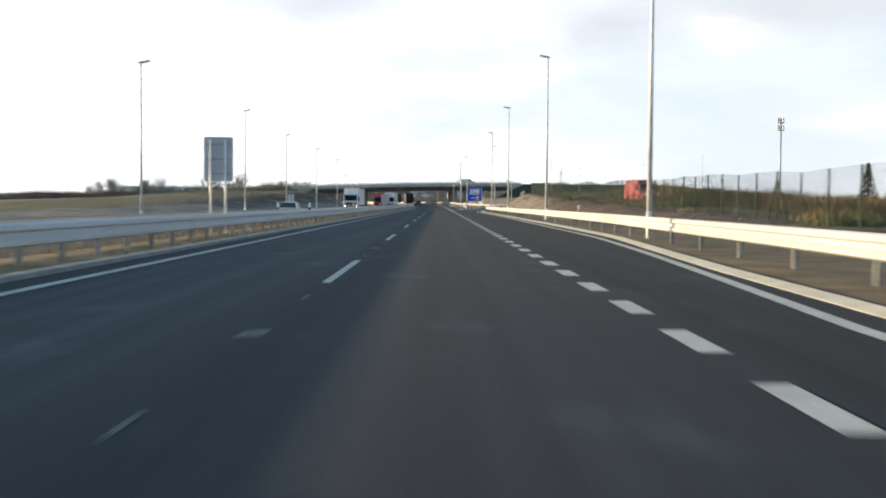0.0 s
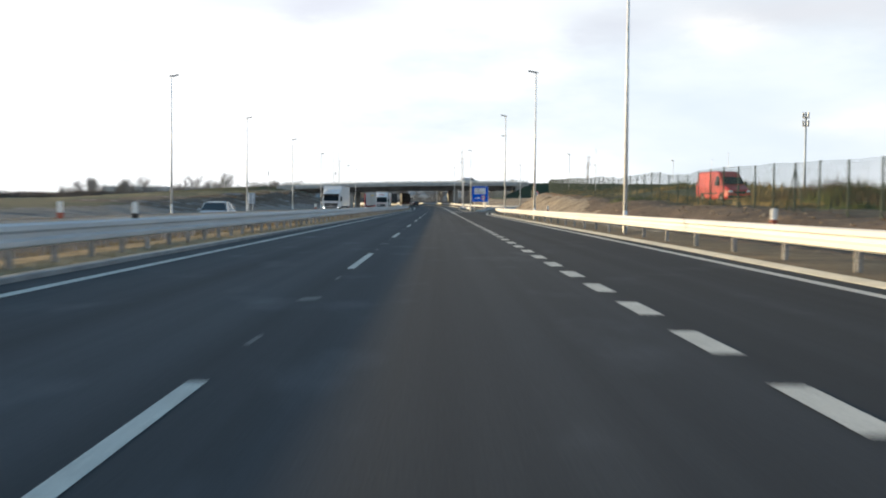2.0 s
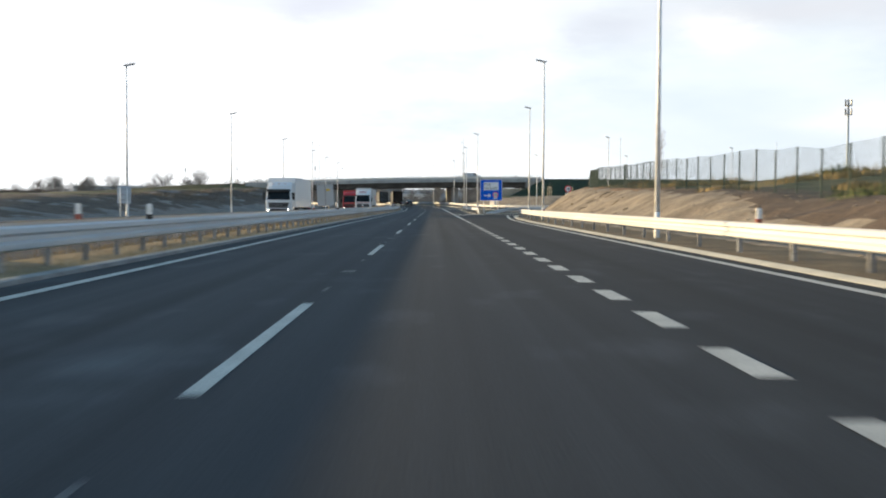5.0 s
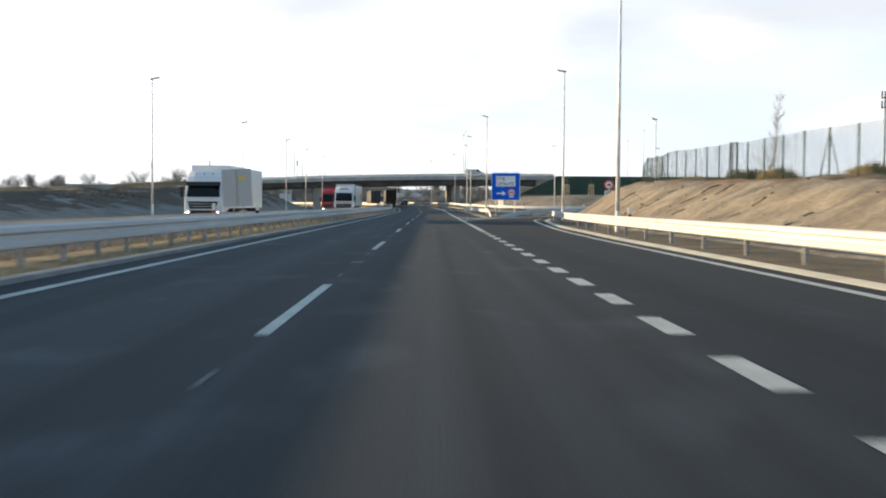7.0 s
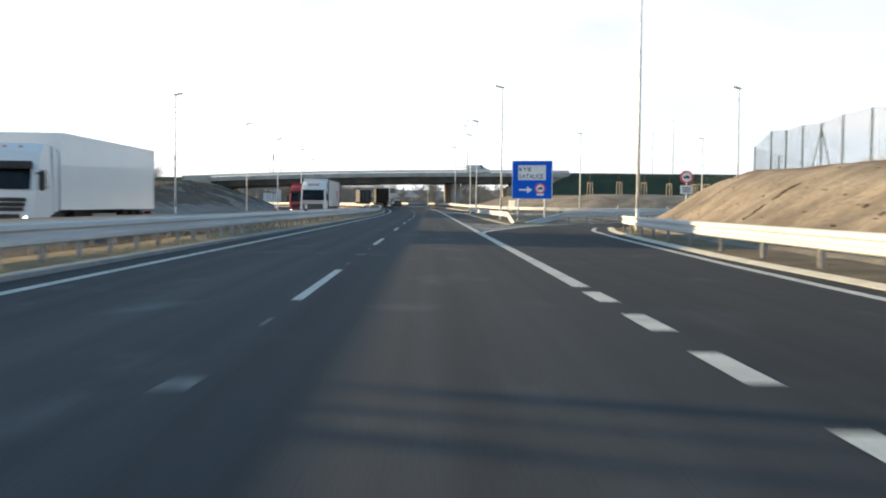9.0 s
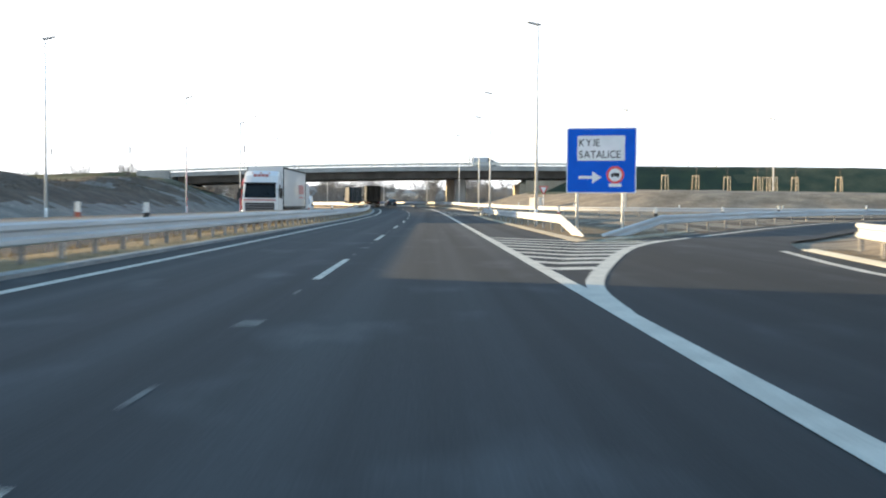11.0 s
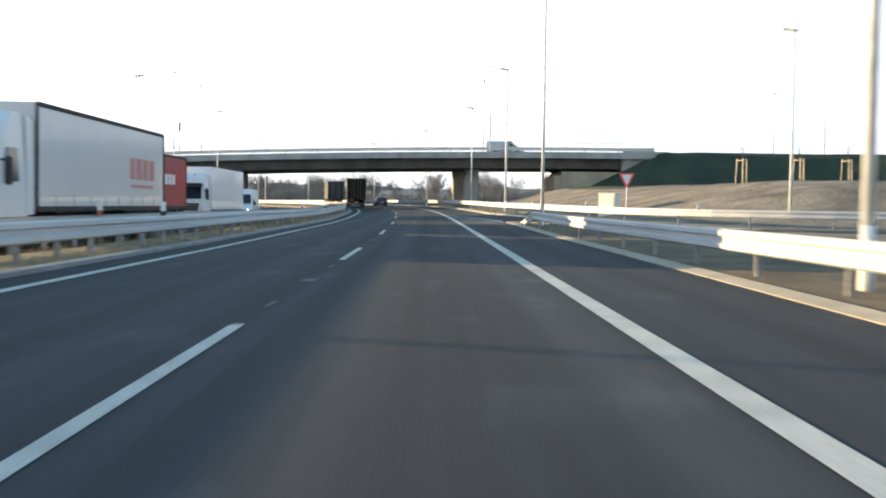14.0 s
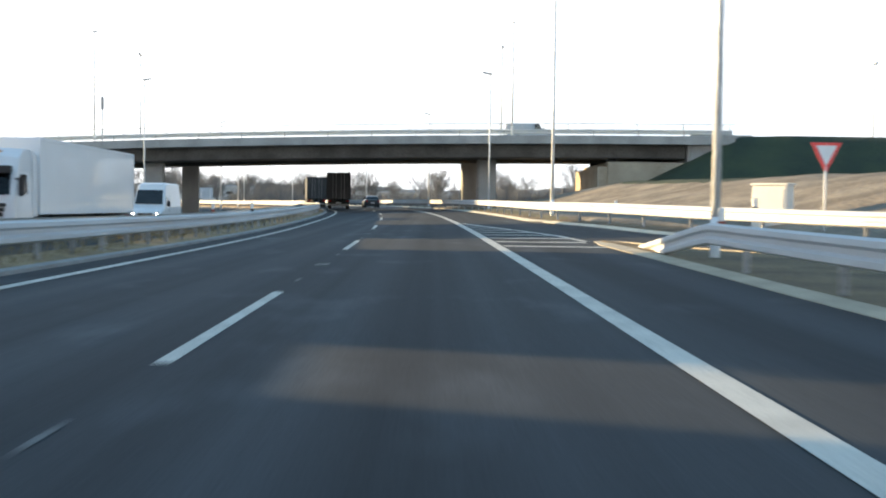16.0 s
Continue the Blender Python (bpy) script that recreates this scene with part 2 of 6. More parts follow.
HEAD = mat("luminaire_grey", (0.20, 0.21, 0.22), (0.28, 0.29, 0.30), rough=0.4, metal=0.2, scale=3.0)
CONC = mat("concrete", (0.31, 0.305, 0.285), (0.43, 0.42, 0.395), rough=0.85, scale=0.6, fine=60.0, bump=0.004, stretch=(1, 1, 0.5))
# bridge concrete again, with the shade under the deck put into its colour
CONCD = mat("shaded_girder_concrete", (0.075, 0.068, 0.060), (0.13, 0.12, 0.108), rough=0.9, scale=0.4, fine=10.0, bump=0.004)
SOIL = mat("bare_soil", (0.135, 0.108, 0.080), (0.275, 0.228, 0.172), rough=0.95, scale=0.45, fine=5.0, bump=0.12)
CLOD = mat("dark_soil", (0.052, 0.035, 0.023), (0.115, 0.078, 0.052), rough=0.95, scale=0.8, fine=5.0, bump=0.15)
GROOVE = mat("crumbled_soil", (0.070, 0.052, 0.036), (0.15, 0.115, 0.082), rough=0.95, scale=2.0, fine=9.0)
RUSTY = mat("rusty_soil", (0.15, 0.085, 0.042), (0.25, 0.15, 0.08), rough=0.95, scale=0.6, fine=5.0, bump=0.12)
GRAVEL = mat("grey_gravel", (0.125, 0.108, 0.095), (0.225, 0.20, 0.178), rough=0.95, scale=0.35, fine=4.0, bump=0.15)
GRASS = mat("winter_grass", (0.040, 0.050, 0.020), (0.105, 0.092, 0.042), rough=0.95, scale=0.3, fine=7.0, bump=0.1)
EMBANK = mat("embankment_grass", (0.015, 0.027, 0.010), (0.034, 0.048, 0.018), rough=0.95, scale=0.3, fine=6.0, bump=0.1)
EARTHY = mat("earthy_verge", (0.088, 0.060, 0.031), (0.185, 0.130, 0.070), rough=0.95, scale=0.7, fine=11.0, bump=0.06)
DRY = mat("dry_grass", (0.19, 0.128, 0.064), (0.33, 0.235, 0.128), rough=0.95, scale=0.9, fine=16.0, bump=0.05)
TANGRASS = mat("tan_grass", (0.12, 0.092, 0.038), (0.25, 0.19, 0.085), rough=0.95, scale=0.5, fine=9.0, bump=0.12)
FIELD = mat("field", (0.07, 0.075, 0.030), (0.155, 0.125, 0.065), rough=0.95, scale=0.02, fine=0.8, bump=0.05)
WHITE = mat("white_plastic", (0.70, 0.70, 0.68), (0.80, 0.80, 0.78), rough=0.45, scale=4.0)
BLACK = mat("black_plastic", (0.012, 0.012, 0.013), (0.025, 0.025, 0.026), rough=0.6, scale=4.0)
RED = mat("red_reflective", (0.74, 0.06, 0.055), (0.82, 0.085, 0.075), rough=0.4, scale=4.0)
BLUE = mat("sign_blue", (0.002, 0.105, 0.60), (0.003, 0.12, 0.66), rough=0.55, scale=1.5)
BLUE.node_tree.nodes["Principled BSDF"].inputs["Specular IOR Level"].default_value = 0.15
SIGNWHITE = mat("sign_white", (0.72, 0.73, 0.74), (0.80, 0.81, 0.82), rough=0.4, scale=2.0)
SIGNBACK = mat("sign_back", (0.38, 0.43, 0.48), (0.46, 0.52, 0.57), rough=0.55, metal=0.1, scale=1.2)
FENCE = mat("fence_green", (0.025, 0.045, 0.032), (0.045, 0.07, 0.05), rough=0.55, scale=3.0)
WOOD = mat("stake_wood", (0.40, 0.33, 0.23), (0.54, 0.46, 0.34), rough=0.8, scale=3.0, fine=20.0, rand=0.15)
BARK = mat("bark", (0.085, 0.07, 0.055), (0.15, 0.125, 0.10), rough=0.95, scale=2.0, fine=15.0)


# ---- building helpers ----
def part(name, bm, material, parent=None, label="", smooth=False):
    """Links a bmesh as one mesh object, under a thing or a part when one is given."""
    me = bpy.data.meshes.new(name)
    bm.normal_update()
    bm.to_mesh(me)
    bm.free()
    mats = material if isinstance(material, (list, tuple)) else [material]
    for m in mats:
        me.materials.append(m)
    if smooth:
        me.shade_smooth()
    ob = new(name, me)
    if parent is not None:
        ob.parent = parent
    if label:
        ob["label"] = label
    return ob


def share(name, me, parent, m):
    ob = new(name, me)
    ob.parent = parent
    ob.matrix_basis = m
    return ob


def thing(name, m, label, category, group="", kind=""):
    ob = new(name)
    ob.empty_display_size = 0.2
    ob.matrix_basis = m
    return tagged(ob, label, category, group, kind)


def box(bm, x0, x1, y0, y1, z0, z1, mi=0, bevel=0.0):
    vs = [bm.verts.new(p) for p in ((x0, y0, z0), (x1, y0, z0), (x1, y1, z0), (x0, y1, z0), (x0, y0, z1), (x1, y0, z1), (x1, y1, z1), (x0, y1, z1))]
    fs = [bm.faces.new([vs[i] for i in f]) for f in ((0, 3, 2, 1), (4, 5, 6, 7), (0, 1, 5, 4), (1, 2, 6, 5), (2, 3, 7, 6), (3, 0, 4, 7))]
    for f in fs:
        f.material_index = mi
    if bevel:
        es = list({e for f in fs for e in f.edges})
        bmesh.ops.bevel(bm, geom=es, offset=bevel, segments=2, affect="EDGES", clamp_overlap=True)
    return fs


def boxed(*a, **k):
    bm = bmesh.new()
    box(bm, *a, **k)
    return bm


def tube(bm, a, b, r0, r1, n=8, mi=0, cap=True):
    a, b = Vector(a), Vector(b)
    q = (b - a).to_track_quat("Z", "Y")
    rings = []
    for p, r in ((a, r0), (b, r1)):
        rings.append([bm.verts.new(p + q @ Vector((r * math.cos(2 * math.pi * i / n), r * math.sin(2 * math.pi * i / n), 0))) for i in range(n)])
    for i in range(n):
        f = bm.faces.new((rings[0][i], rings[0][(i + 1) % n], rings[1][(i + 1) % n], rings[1][i]))
        f.material_index = mi
        f.smooth = n > 5
    if cap:
        bm.faces.new(rings[1]).material_index = mi
        bm.faces.new(rings[0][::-1]).material_index = mi


def sweep(bm, pts, profile, mi=0, closed=True, caps=True):
    """Sweeps a profile of (across, up) along a line of points; across points to the right of the way."""
    rings = []
    for i, p in enumerate(pts):
        a, b = pts[max(0, i - 1)], pts[min(len(pts) - 1, i + 1)]
        d = Vector((b[0] - a[0], b[1] - a[1], 0)).normalized()
        r = Vector((d.y, -d.x, 0))
        rings.append([bm.verts.new(Vector(p) + r * u + Vector((0, 0, v))) for u, v in profile])
    k = len(profile)
    for i in range(len(rings) - 1):
        for j in range(k if closed else k - 1):
            q = (j + 1) % k
            bm.faces.new((rings[i][j], rings[i + 1][j], rings[i + 1][q], rings[i][q])).material_index = mi
    if closed and caps:
        bm.faces.new(rings[0]).material_index = mi
        bm.faces.new(rings[-1][::-1]).material_index = mi


def swept(pts, profile, **k):
    bm = bmesh.new()
    sweep(bm, pts, profile, **k)
    bmesh.ops.recalc_face_normals(bm, faces=bm.faces)
    return bm


def lerp(table, v):
    if v <= table[0][0]:
        return table[0][1]
    for (a, p), (b, q) in zip(table, table[1:]):
        if v <= b:
            return p + (q - p) * (v - a) / (b - a)
    return table[-1][1]


def smooth(a, b, v):
    t = min(1.0, max(0.0, (v - a) / (b - a)))
    return t * t * (3 - 2 * t)


def curve_line(points, step):
    """A smooth line through a few points (x, y), at about even steps."""
    out = []
    P = [Vector(p) for p in points]
    for i in range(len(P) - 1):
        p0, p1, p2, p3 = P[max(0, i - 1)], P[i], P[i + 1], P[min(len(P) - 1, i + 2)]
        n = max(1, round((p2 - p1).length / step))
        for j in range(n):
            t = j / n
            out.append(0.5 * ((2 * p1) + (p2 - p0) * t + (2 * p0 - 5 * p1 + 4 * p2 - p3) * t * t + (3 * p1 - p0 - 3 * p2 + p3) * t ** 3))
    out.append(P[-1])
    return [(v.x, v.y) for v in out]


def resample(line, step):
    """Points at even steps of length along a line."""
    out, left = [line[0]], step
    for a, b in zip(line, line[1:]):
        a, b = Vector(a), Vector(b)
        d = (b - a).length
        while d >= left and d > 0:
            a = a + (b - a) * (left / d)
            out.append((a.x, a.y))
            d = (b - a).length
            left = step
        left -= d
    return out


# ---- the lie of the land ----
def bend(y):
    """How far the motorway has swung to the left by y."""
    if y <= 250:
        return 0.0
    c = min(y, 480)
    return -((c - 250) ** 2) / 4400 - 4.8e-6 * max(0, c - 300) ** 3 - 0.57 * max(0, y - 480)


def rise(y):
    return 0.9 * (1 - math.exp(-((y - 250) / 95) ** 2)) if y > 250 else 0.0


def surf(x, y):
    """The height of the roadway: it climbs and leans into the bend."""
    lean = 0.03 * smooth(262, 305, y)
    return rise(y) + lean * (max(-20.0, min(9.0, x - bend(y))) - 1.85)


ON_RAIL = [(75, 262), (50, 268), (32, 273), (25.4, 275.3), (18.6, 278.4), (13.9, 282.8), (11.4, 288), (9.7, 294), (8.9, 299.5), (8.1, 304.5), (7.35, 311), (6.85, 320), (6.2, 333), (5.4, 345), (4.1, 357), (2.3, 369), (-0.4, 382), (-3.9, 395), (-9.6, 412), (-18.1, 433), (-30, 457), (-44.5, 482), (-56, 503)]
ON_RAIL_LINE = curve_line(ON_RAIL, 3.0)
EXIT_LEFT = [(3.78, 189.3), (3.95, 192.3), (4.36, 195), (5.2, 199), (6.5, 204.6), (7.9, 209.5), (10.2, 215.2), (16.3, 227.5), (22.5, 239), (30, 250), (44, 262), (75, 278)]


def to_line(x, y, line):
    """Distance to a line, with its sign: positive on the right hand of its way."""
    best, sign = 1e9, 1
    for (ax, ay), (bx, by) in zip(line, line[1:]):
        dx, dy = bx - ax, by - ay
        t = max(0, min(1, ((x - ax) * dx + (y - ay) * dy) / (dx * dx + dy * dy)))
        d = math.hypot(x - ax - t * dx, y - ay - t * dy)
        if d < best:
            best, sign = d, 1 if (x - ax) * dy - (y - ay) * dx > 0 else -1
    return best * sign


ON_COARSE = curve_line(ON_RAIL, 8.0)
FENCE_X = [(-60, 14.5), (32, 14.7), (70, 15.6), (101, 16.5), (158, 17.2), (188, 18.0), (203, 19.2), (230, 24)]
CREST_R = [(-60, 0.4), (32, 0.52), (98, 1.3), (120, 1.62), (149, 2.15), (158, 2.3), (170, 2.5), (188, 2.95), (203, 3.15)]
FIELD_L = [(0, 0.006), (110, 0.002), (150, -0.014), (220, -0.03)]          # how the field goes on behind the left bank
CREST_L = [(0, 0.3), (60, 0.4), (89, 0.5), (120, 0.85), (150, 1.45), (177, 2.1), (221, 2.55), (290, 4.1), (318, 4.8), (350, 5.4), (420, 4.0)]
BRIDGE_Y0, BRIDGE_Y1 = 358.0, 375.0


def deck(x):
    return 8.05 - 0.00036 * (x - 22) ** 2 if x < 22 else 8.05


def skew(x):
    return -0.08 * x


EXIT_MID = curve_line([(9.5, 207.5), (11.5, 214), (15.5, 222), (22, 234), (30, 245), (44.5, 256), (76, 271.5)], 5.0)
ENTRY_MID = curve_line([(74, 258.3), (50, 264), (32, 268.9), (20, 273), (13.4, 278.3), (10.2, 283), (8.3, 289), (7.4, 296)], 5.0)


def ramp_z(x, y):
    return surf(x, y) + 0.012 * max(0, x - 12)


LOW = 0.25          # the opposite carriageway lies this much lower


def land(x, y):
    xr, zr = x - bend(y), surf(x, y)
    z = zr - 0.05
    rough = 0.12 * noise.noise((x * 0.35, y * 0.35, 0)) + 0.22 * noise.noise((x * 0.08, y * 0.08, 4))
    z -= LOW * smooth(-5.2, -7.4, xr)
    # left: gravel bank and field
    if xr < -20.5:
        t = smooth(-20.5, -36, xr) if y < 340 else smooth(-20.5, -40, xr)
        z += lerp(CREST_L, y) * t + rough * min(1, (-20.5 - xr) / 6) + min(60, max(0, -40 - xr)) * lerp(FIELD_L, y)
        z += 0.75 * noise.noise((x * 0.13, y * 0.10, 8)) * smooth(-23, -30, xr) * smooth(180, 215, y)
    # right: bank under the fence
    if xr > 9.4 and y < 222:
        fx = lerp(FENCE_X, y)
        back_off = 1 - smooth(200, 219, y + 0.35 * max(0, x - 20))
        hz = lerp(CREST_R, y)
        t = smooth(10.2 + 1.5 * smooth(172, 200, y), fx - 0.6, x)
        z += (hz * t + 1.3 * math.exp(-((x - 31) / 9) ** 2 - ((y - 150) / 16) ** 2) + (rough + 0.13 * noise.noise((x * 1.1 + y * 0.25, y * 0.16, 6))) * min(1, max(0, x - 10.5) / 3)) * back_off + 0.3 * (1 - back_off)
    elif xr > 9.4 and y >= 222:
        z += 0.3 * smooth(9.4, 14, x) + rough * 0.4 * smooth(9.4, 16, x)
    if y > 255 and xr > 7.6:
        d = to_line(x, y, ON_COARSE)
        if d > 0.6:
            far = 1 - smooth(345, 385, y)
            z = max(z, zr + (0.22 + 2.3 * smooth(1.0, 14.0, d)) * far + rough * min(1, d / 4) * far)
    # banks that carry the road over the bridge
    if y > 300:
        s = skew(x)
        dy = max(BRIDGE_Y0 + 0.5 + s - y, y - BRIDGE_Y1 - 0.5 - s, 0)
        for e, slope in ((29.8 - x, 0.50), (x + 46.5, 0.6)):
            d = math.hypot(dy, max(0, e))
            top = (deck(max(min(x, 22), -44)) - 0.12) - slope * d - 6 * smooth(75, 125, x) - 3.6 * smooth(-48, -120, x)
            z = max(z, top + (rough * 0.5 if d > 1 else 0))
    # level beds for the two ramps
    if xr > 9.0 and 205 < y < 310 and x < 90:
        d = min(abs(to_line(x, y, EXIT_MID)), abs(to_line(x, y, ENTRY_MID)))
        k = smooth(3.3, 7.0, d)
        z = (ramp_z(x, y) - 0.07) * (1 - k) + z * k
    return z


def ground():
    xs = [-3500, -2200, -1400, -900, -600, -400, -280, -200, -150, -115, -90, -75, -65, -57] + [-52 + 0.75 * i for i in range(42)] + [-20.6, -19.0, -16, -12, -8, -4, 0, 4, 7, 9] + [9.6 + 0.45 * i for i in range(27)] + [22.2 + 0.9 * i for i in range(36)] + [56, 60, 66, 74, 84, 96, 112, 135, 170, 220, 300, 420, 600, 900, 1400, 2200, 3500]
    ys = [-400, -200, -100, -60, -40] + [-30 + 1.0 * i for i in range(222)] + [192 + 1.4 * i for i in range(145)] + [396, 402, 410, 420, 432, 446, 462, 480, 500, 525, 555, 600, 660, 740, 850, 1000, 1300, 1800, 2500, 3500, 4500]
    bm = bmesh.new()
    grid = []
    for y in ys:
        row = []
        for x in xs:
            k = bend(min(y, 740)) * (1 - smooth(60, 460, abs(x)))
            row.append(bm.verts.new((x + k, y, land(x + k, y))))
        grid.append(row)
    for j in range(len(ys) - 1):
        for i in range(len(xs) - 1):
            f = bm.faces.new((grid[j][i], grid[j][i + 1], grid[j + 1][i + 1], grid[j + 1][i]))
            c = f.calc_center_median()
            x, y = c.x - bend(c.y), c.y
            w = 1.5 * noise.noise((c.x * 0.25, c.y * 0.25, 9)) + 0.8 * noise.noise((c.x * 0.9, c.y * 0.9, 3))
            mi = 4
            if x < -19:
                mi = 1 if x > (-33 if y < 150 else -27) + w * 1.8 else (3 if x > -60 else 4)
                if y > 150 and mi == 3 and x > -40:
                    mi = 2 if w > -0.5 else 1
                if y > 325 and c.z > 1.2 and x < -30:
                    mi = 3 if w > -0.4 else 2
            elif x > 8:
                if y < 214:
                    fx = lerp(FENCE_X, y)
                    if y < 98 + 8 * w:
                        mi = 2 if x < fx + 3.5 + w * 1.5 else 3
                    else:
                        mi = 0 if x < fx - 0.3 + w * 0.5 else 3
                        if abs(x - fx + 0.4 + 0.3 * w) < 1.0:
                            mi = 6
                    if 98 + 8 * w <= y < 150 + 6 * w and x < fx + 3 + w:
                        mi = 2
                    if x > fx + 2.5 + 1.5 * w and c.x < 50 + 4 * w and 62 + 5 * w < y < 172 + 6 * w and mi == 3 and noise.noise((c.x * 0.06, c.y * 0.05, 2)) > -0.22:
                        mi = 7
                    if y > 62 + 5 * w and x < min(fx - 1.3, 10.5 + (y - 62) * 0.05 + max(0, y - 116) * 0.10) + w * 0.4:
                        mi = 0
                else:
                    mi = 2 if (y < 262 and w > 0.1) else 0
                    if x > 19 and y > 318 and c.z > 2.75 + 0.2 * w:
                        mi = 5
                    if c.x > 54 + 5 * w:
                        mi = 3
            f.material_index = mi
            f.smooth = True
    ob = part("ground", bm, [SOIL, GRAVEL, CLOD, GRASS, FIELD, EMBANK, RUSTY, TANGRASS])
    return tagged(ob, "bare soil banks, gravel slope and winter grass beside the motorway", "ground", kind="structure")


ground()


def strip(name, y0, y1, step, left, right, dz, material, label, category, thick=0.0):
    """A sheet of road between two sides given as tables over y."""
    bm = bmesh.new()
    rows = []
    n = max(1, round((y1 - y0) / step))
    for i in range(n + 1):
        y = y0 + (y1 - y0) * i / n
        a, b = lerp(left, y) + bend(y), lerp(right, y) + bend(y)
        rows.append([bm.verts.new((x, y, surf(x, y) + dz)) for x in (a + (b - a) * k / 4 for k in range(5))])
    for a, b in zip(rows, rows[1:]):
        for k in range(4):
            bm.faces.new((a[k], a[k + 1], b[k + 1], b[k]))
    return tagged(part(name, bm, material), label, category, kind="structure")


MAIN_L = [(-60, -4.45), (900, -4.45)]
MAIN_R = [(-60, 5.6), (8, 6.15), (18, 6.55), (37, 7.75), (60, 7.95), (150, 7.9), (170, 8.35), (184, 9.2), (197, 10.3), (208, 12.0), (211, 7.0), (213.5, 6.55), (250, 6.55), (284, 6.45), (287.5, 6.5), (288.5, 9.7), (293, 9.4), (296, 8.95), (300, 8.6), (304, 8.05), (312, 7.25), (340, 7.1), (900, 7.1)]
strip("road", -60, 720, 2.0, MAIN_L, MAIN_R, 0.0, ASPHALT, "dark grey worn asphalt of the motorway carriageway", "road")
strip("road_opposite", -60, 720, 4.0, [(-60, -18.9), (900, -18.9)], [(-60, -7.45), (900, -7.45)], -LOW, ASPHALT, "dark asphalt of the opposite carriageway", "road")


def ribbon(name, line_a, line_b, dz, label):
    """A ramp between two lines of points, laid on the ground."""
    bm = bmesh.new()
    n = 60
    A, B = curve_line(line_a, 1.0), curve_line(line_b, 1.0)
    rows = []
    for i in range(n + 1):
        a, b = Vector(A[round(i / n * (len(A) - 1))]), Vector(B[round(i / n * (len(B) - 1))])
        rows.append([bm.verts.new((p.x, p.y, ramp_z(p.x, p.y) + dz)) for p in (a, a.lerp(b, 0.5), b)])
    for a, b in zip(rows, rows[1:]):
        for k in range(2):
            bm.faces.new((a[k], a[k + 1], b[k + 1], b[k]))
    bmesh.ops.recalc_face_normals(bm, faces=bm.faces)
    if bm.faces[:][0].normal.z < 0:
        bmesh.ops.reverse_faces(bm, faces=bm.faces[:])
    return tagged(part(name, bm, ASPHALT), label, "road", kind="structure")


ribbon("exit_ramp", [(7.2, 208.2), (9.3, 214.5), (15.3, 228), (21.5, 239.6), (29, 251), (43, 263), (74, 279)], [(11.9, 207.5), (13.6, 213), (16.0, 217), (22.6, 228.5), (30.6, 238.4), (46.4, 249.4), (78.3, 263.4)], 0.004, "dark asphalt exit ramp turning away")
ribbon("entry_ramp", [(74, 256), (50, 261.5), (32, 266.5), (20, 271), (13.5, 275.5), (10, 279.5), (7.5, 284.5), (6.3, 288.5), (6.0, 291)], [(75, 260.6), (50, 266.4), (32, 271.2), (25, 273.4), (18, 276.5), (13, 281), (10.5, 286.5), (9.4, 291), (9.0, 293)], 0.004, "dark asphalt entry ramp joining the motorway")


# ---- road markings ----
def mark(corners, dz=0.006):
    """A painted quad: four corners (x, y) on the straight plan, bent with the road."""
    bm = bmesh.new()
    bm.faces.new([bm.verts.new((x + bend(y), y, surf(x + bend(y), y) + dz)) for x, y in corners])
    bm.normal_update()
    if bm.faces[:][0].normal.z < 0:
        bmesh.ops.reverse_faces(bm, faces=bm.faces[:])
    return bm


def marking(name, label):
    return tagged(new(name), label, "road marking", kind="structure")


def long_line(name, label, x, y0, y1, w, step=3.0, dz=0.006):
    bm = bmesh.new()
    n = max(1, round((y1 - y0) / step))
    rows = []
    for i in range(n + 1):
        y = y0 + (y1 - y0) * i / n
        c = lerp(x, y) + bend(y)
        rows.append(tuple(bm.verts.new((e, y, surf(e, y) + dz)) for e in (c - w / 2, c + w / 2)))
    for a, b in zip(rows, rows[1:]):
        bm.faces.new((a[0], a[1], b[1], b[0]))
    return tagged(part(name, bm, PAINT), label, "road marking", kind="structure")


EDGE_R = [(-60, 4.9), (-20, 4.95), (8, 5.5), (15, 6.0), (25, 6.65), (37, 7.2), (70, 7.35), (150, 7.3), (160, 7.45), (167, 7.7), (184, 8.6), (198, 9.6), (206, 11.0)]
long_line("edge_line", "solid white left edge line", [(150, -3.67), (200, -3.55)], -60, 700, 0.19)
long_line("edge_line", "solid white right edge line beside the kerb", EDGE_R, -60, 206, 0.22)
long_line("edge_line", "broad white line beside the exit and shoulder", [(175, 3.75), (195, 3.73), (300, 3.73)], 160.6, 420, 0.25)
long_line("edge_line", "white edge line of the opposite carriageway", [(0, -8.0)], -60, 700, 0.22, dz=0.006 - LOW)
long_line("edge_line", "white outer edge line of the opposite carriageway", [(0, -15.8)], -60, 700, 0.22, dz=0.006 - LOW)

lane_dashes = marking("lane_line", "broken white line between the lanes")
for k in range(-2, 30):
    y = 14 + 18 * k
    part("dash", mark([(-0.065, y), (0.065, y), (0.065, y + 6), (-0.065, y + 6)]), PAINT, lane_dashes)
faint_marks = marking("worn_marks", "faint worn setting-out marks in the gaps of the lane line")
for k in range(-2, 25):
    y = 8 + 18 * k
    part("mark", mark([(-0.13, y - 0.28), (0.10, y - 0.22), (0.12, y + 0.30), (-0.09, y + 0.25)], 0.005), FAINT, faint_marks)
    for o in (-3.9, 3.6):
        part("mark", mark([(-0.03, y + o - 0.3), (0.02, y + o - 0.3), (0.03, y + o + 0.35), (-0.02, y + o + 0.35)], 0.005), FAINT, faint_marks)
exit_dashes = marking("exit_line", "broad broken white line beside the exit lane")
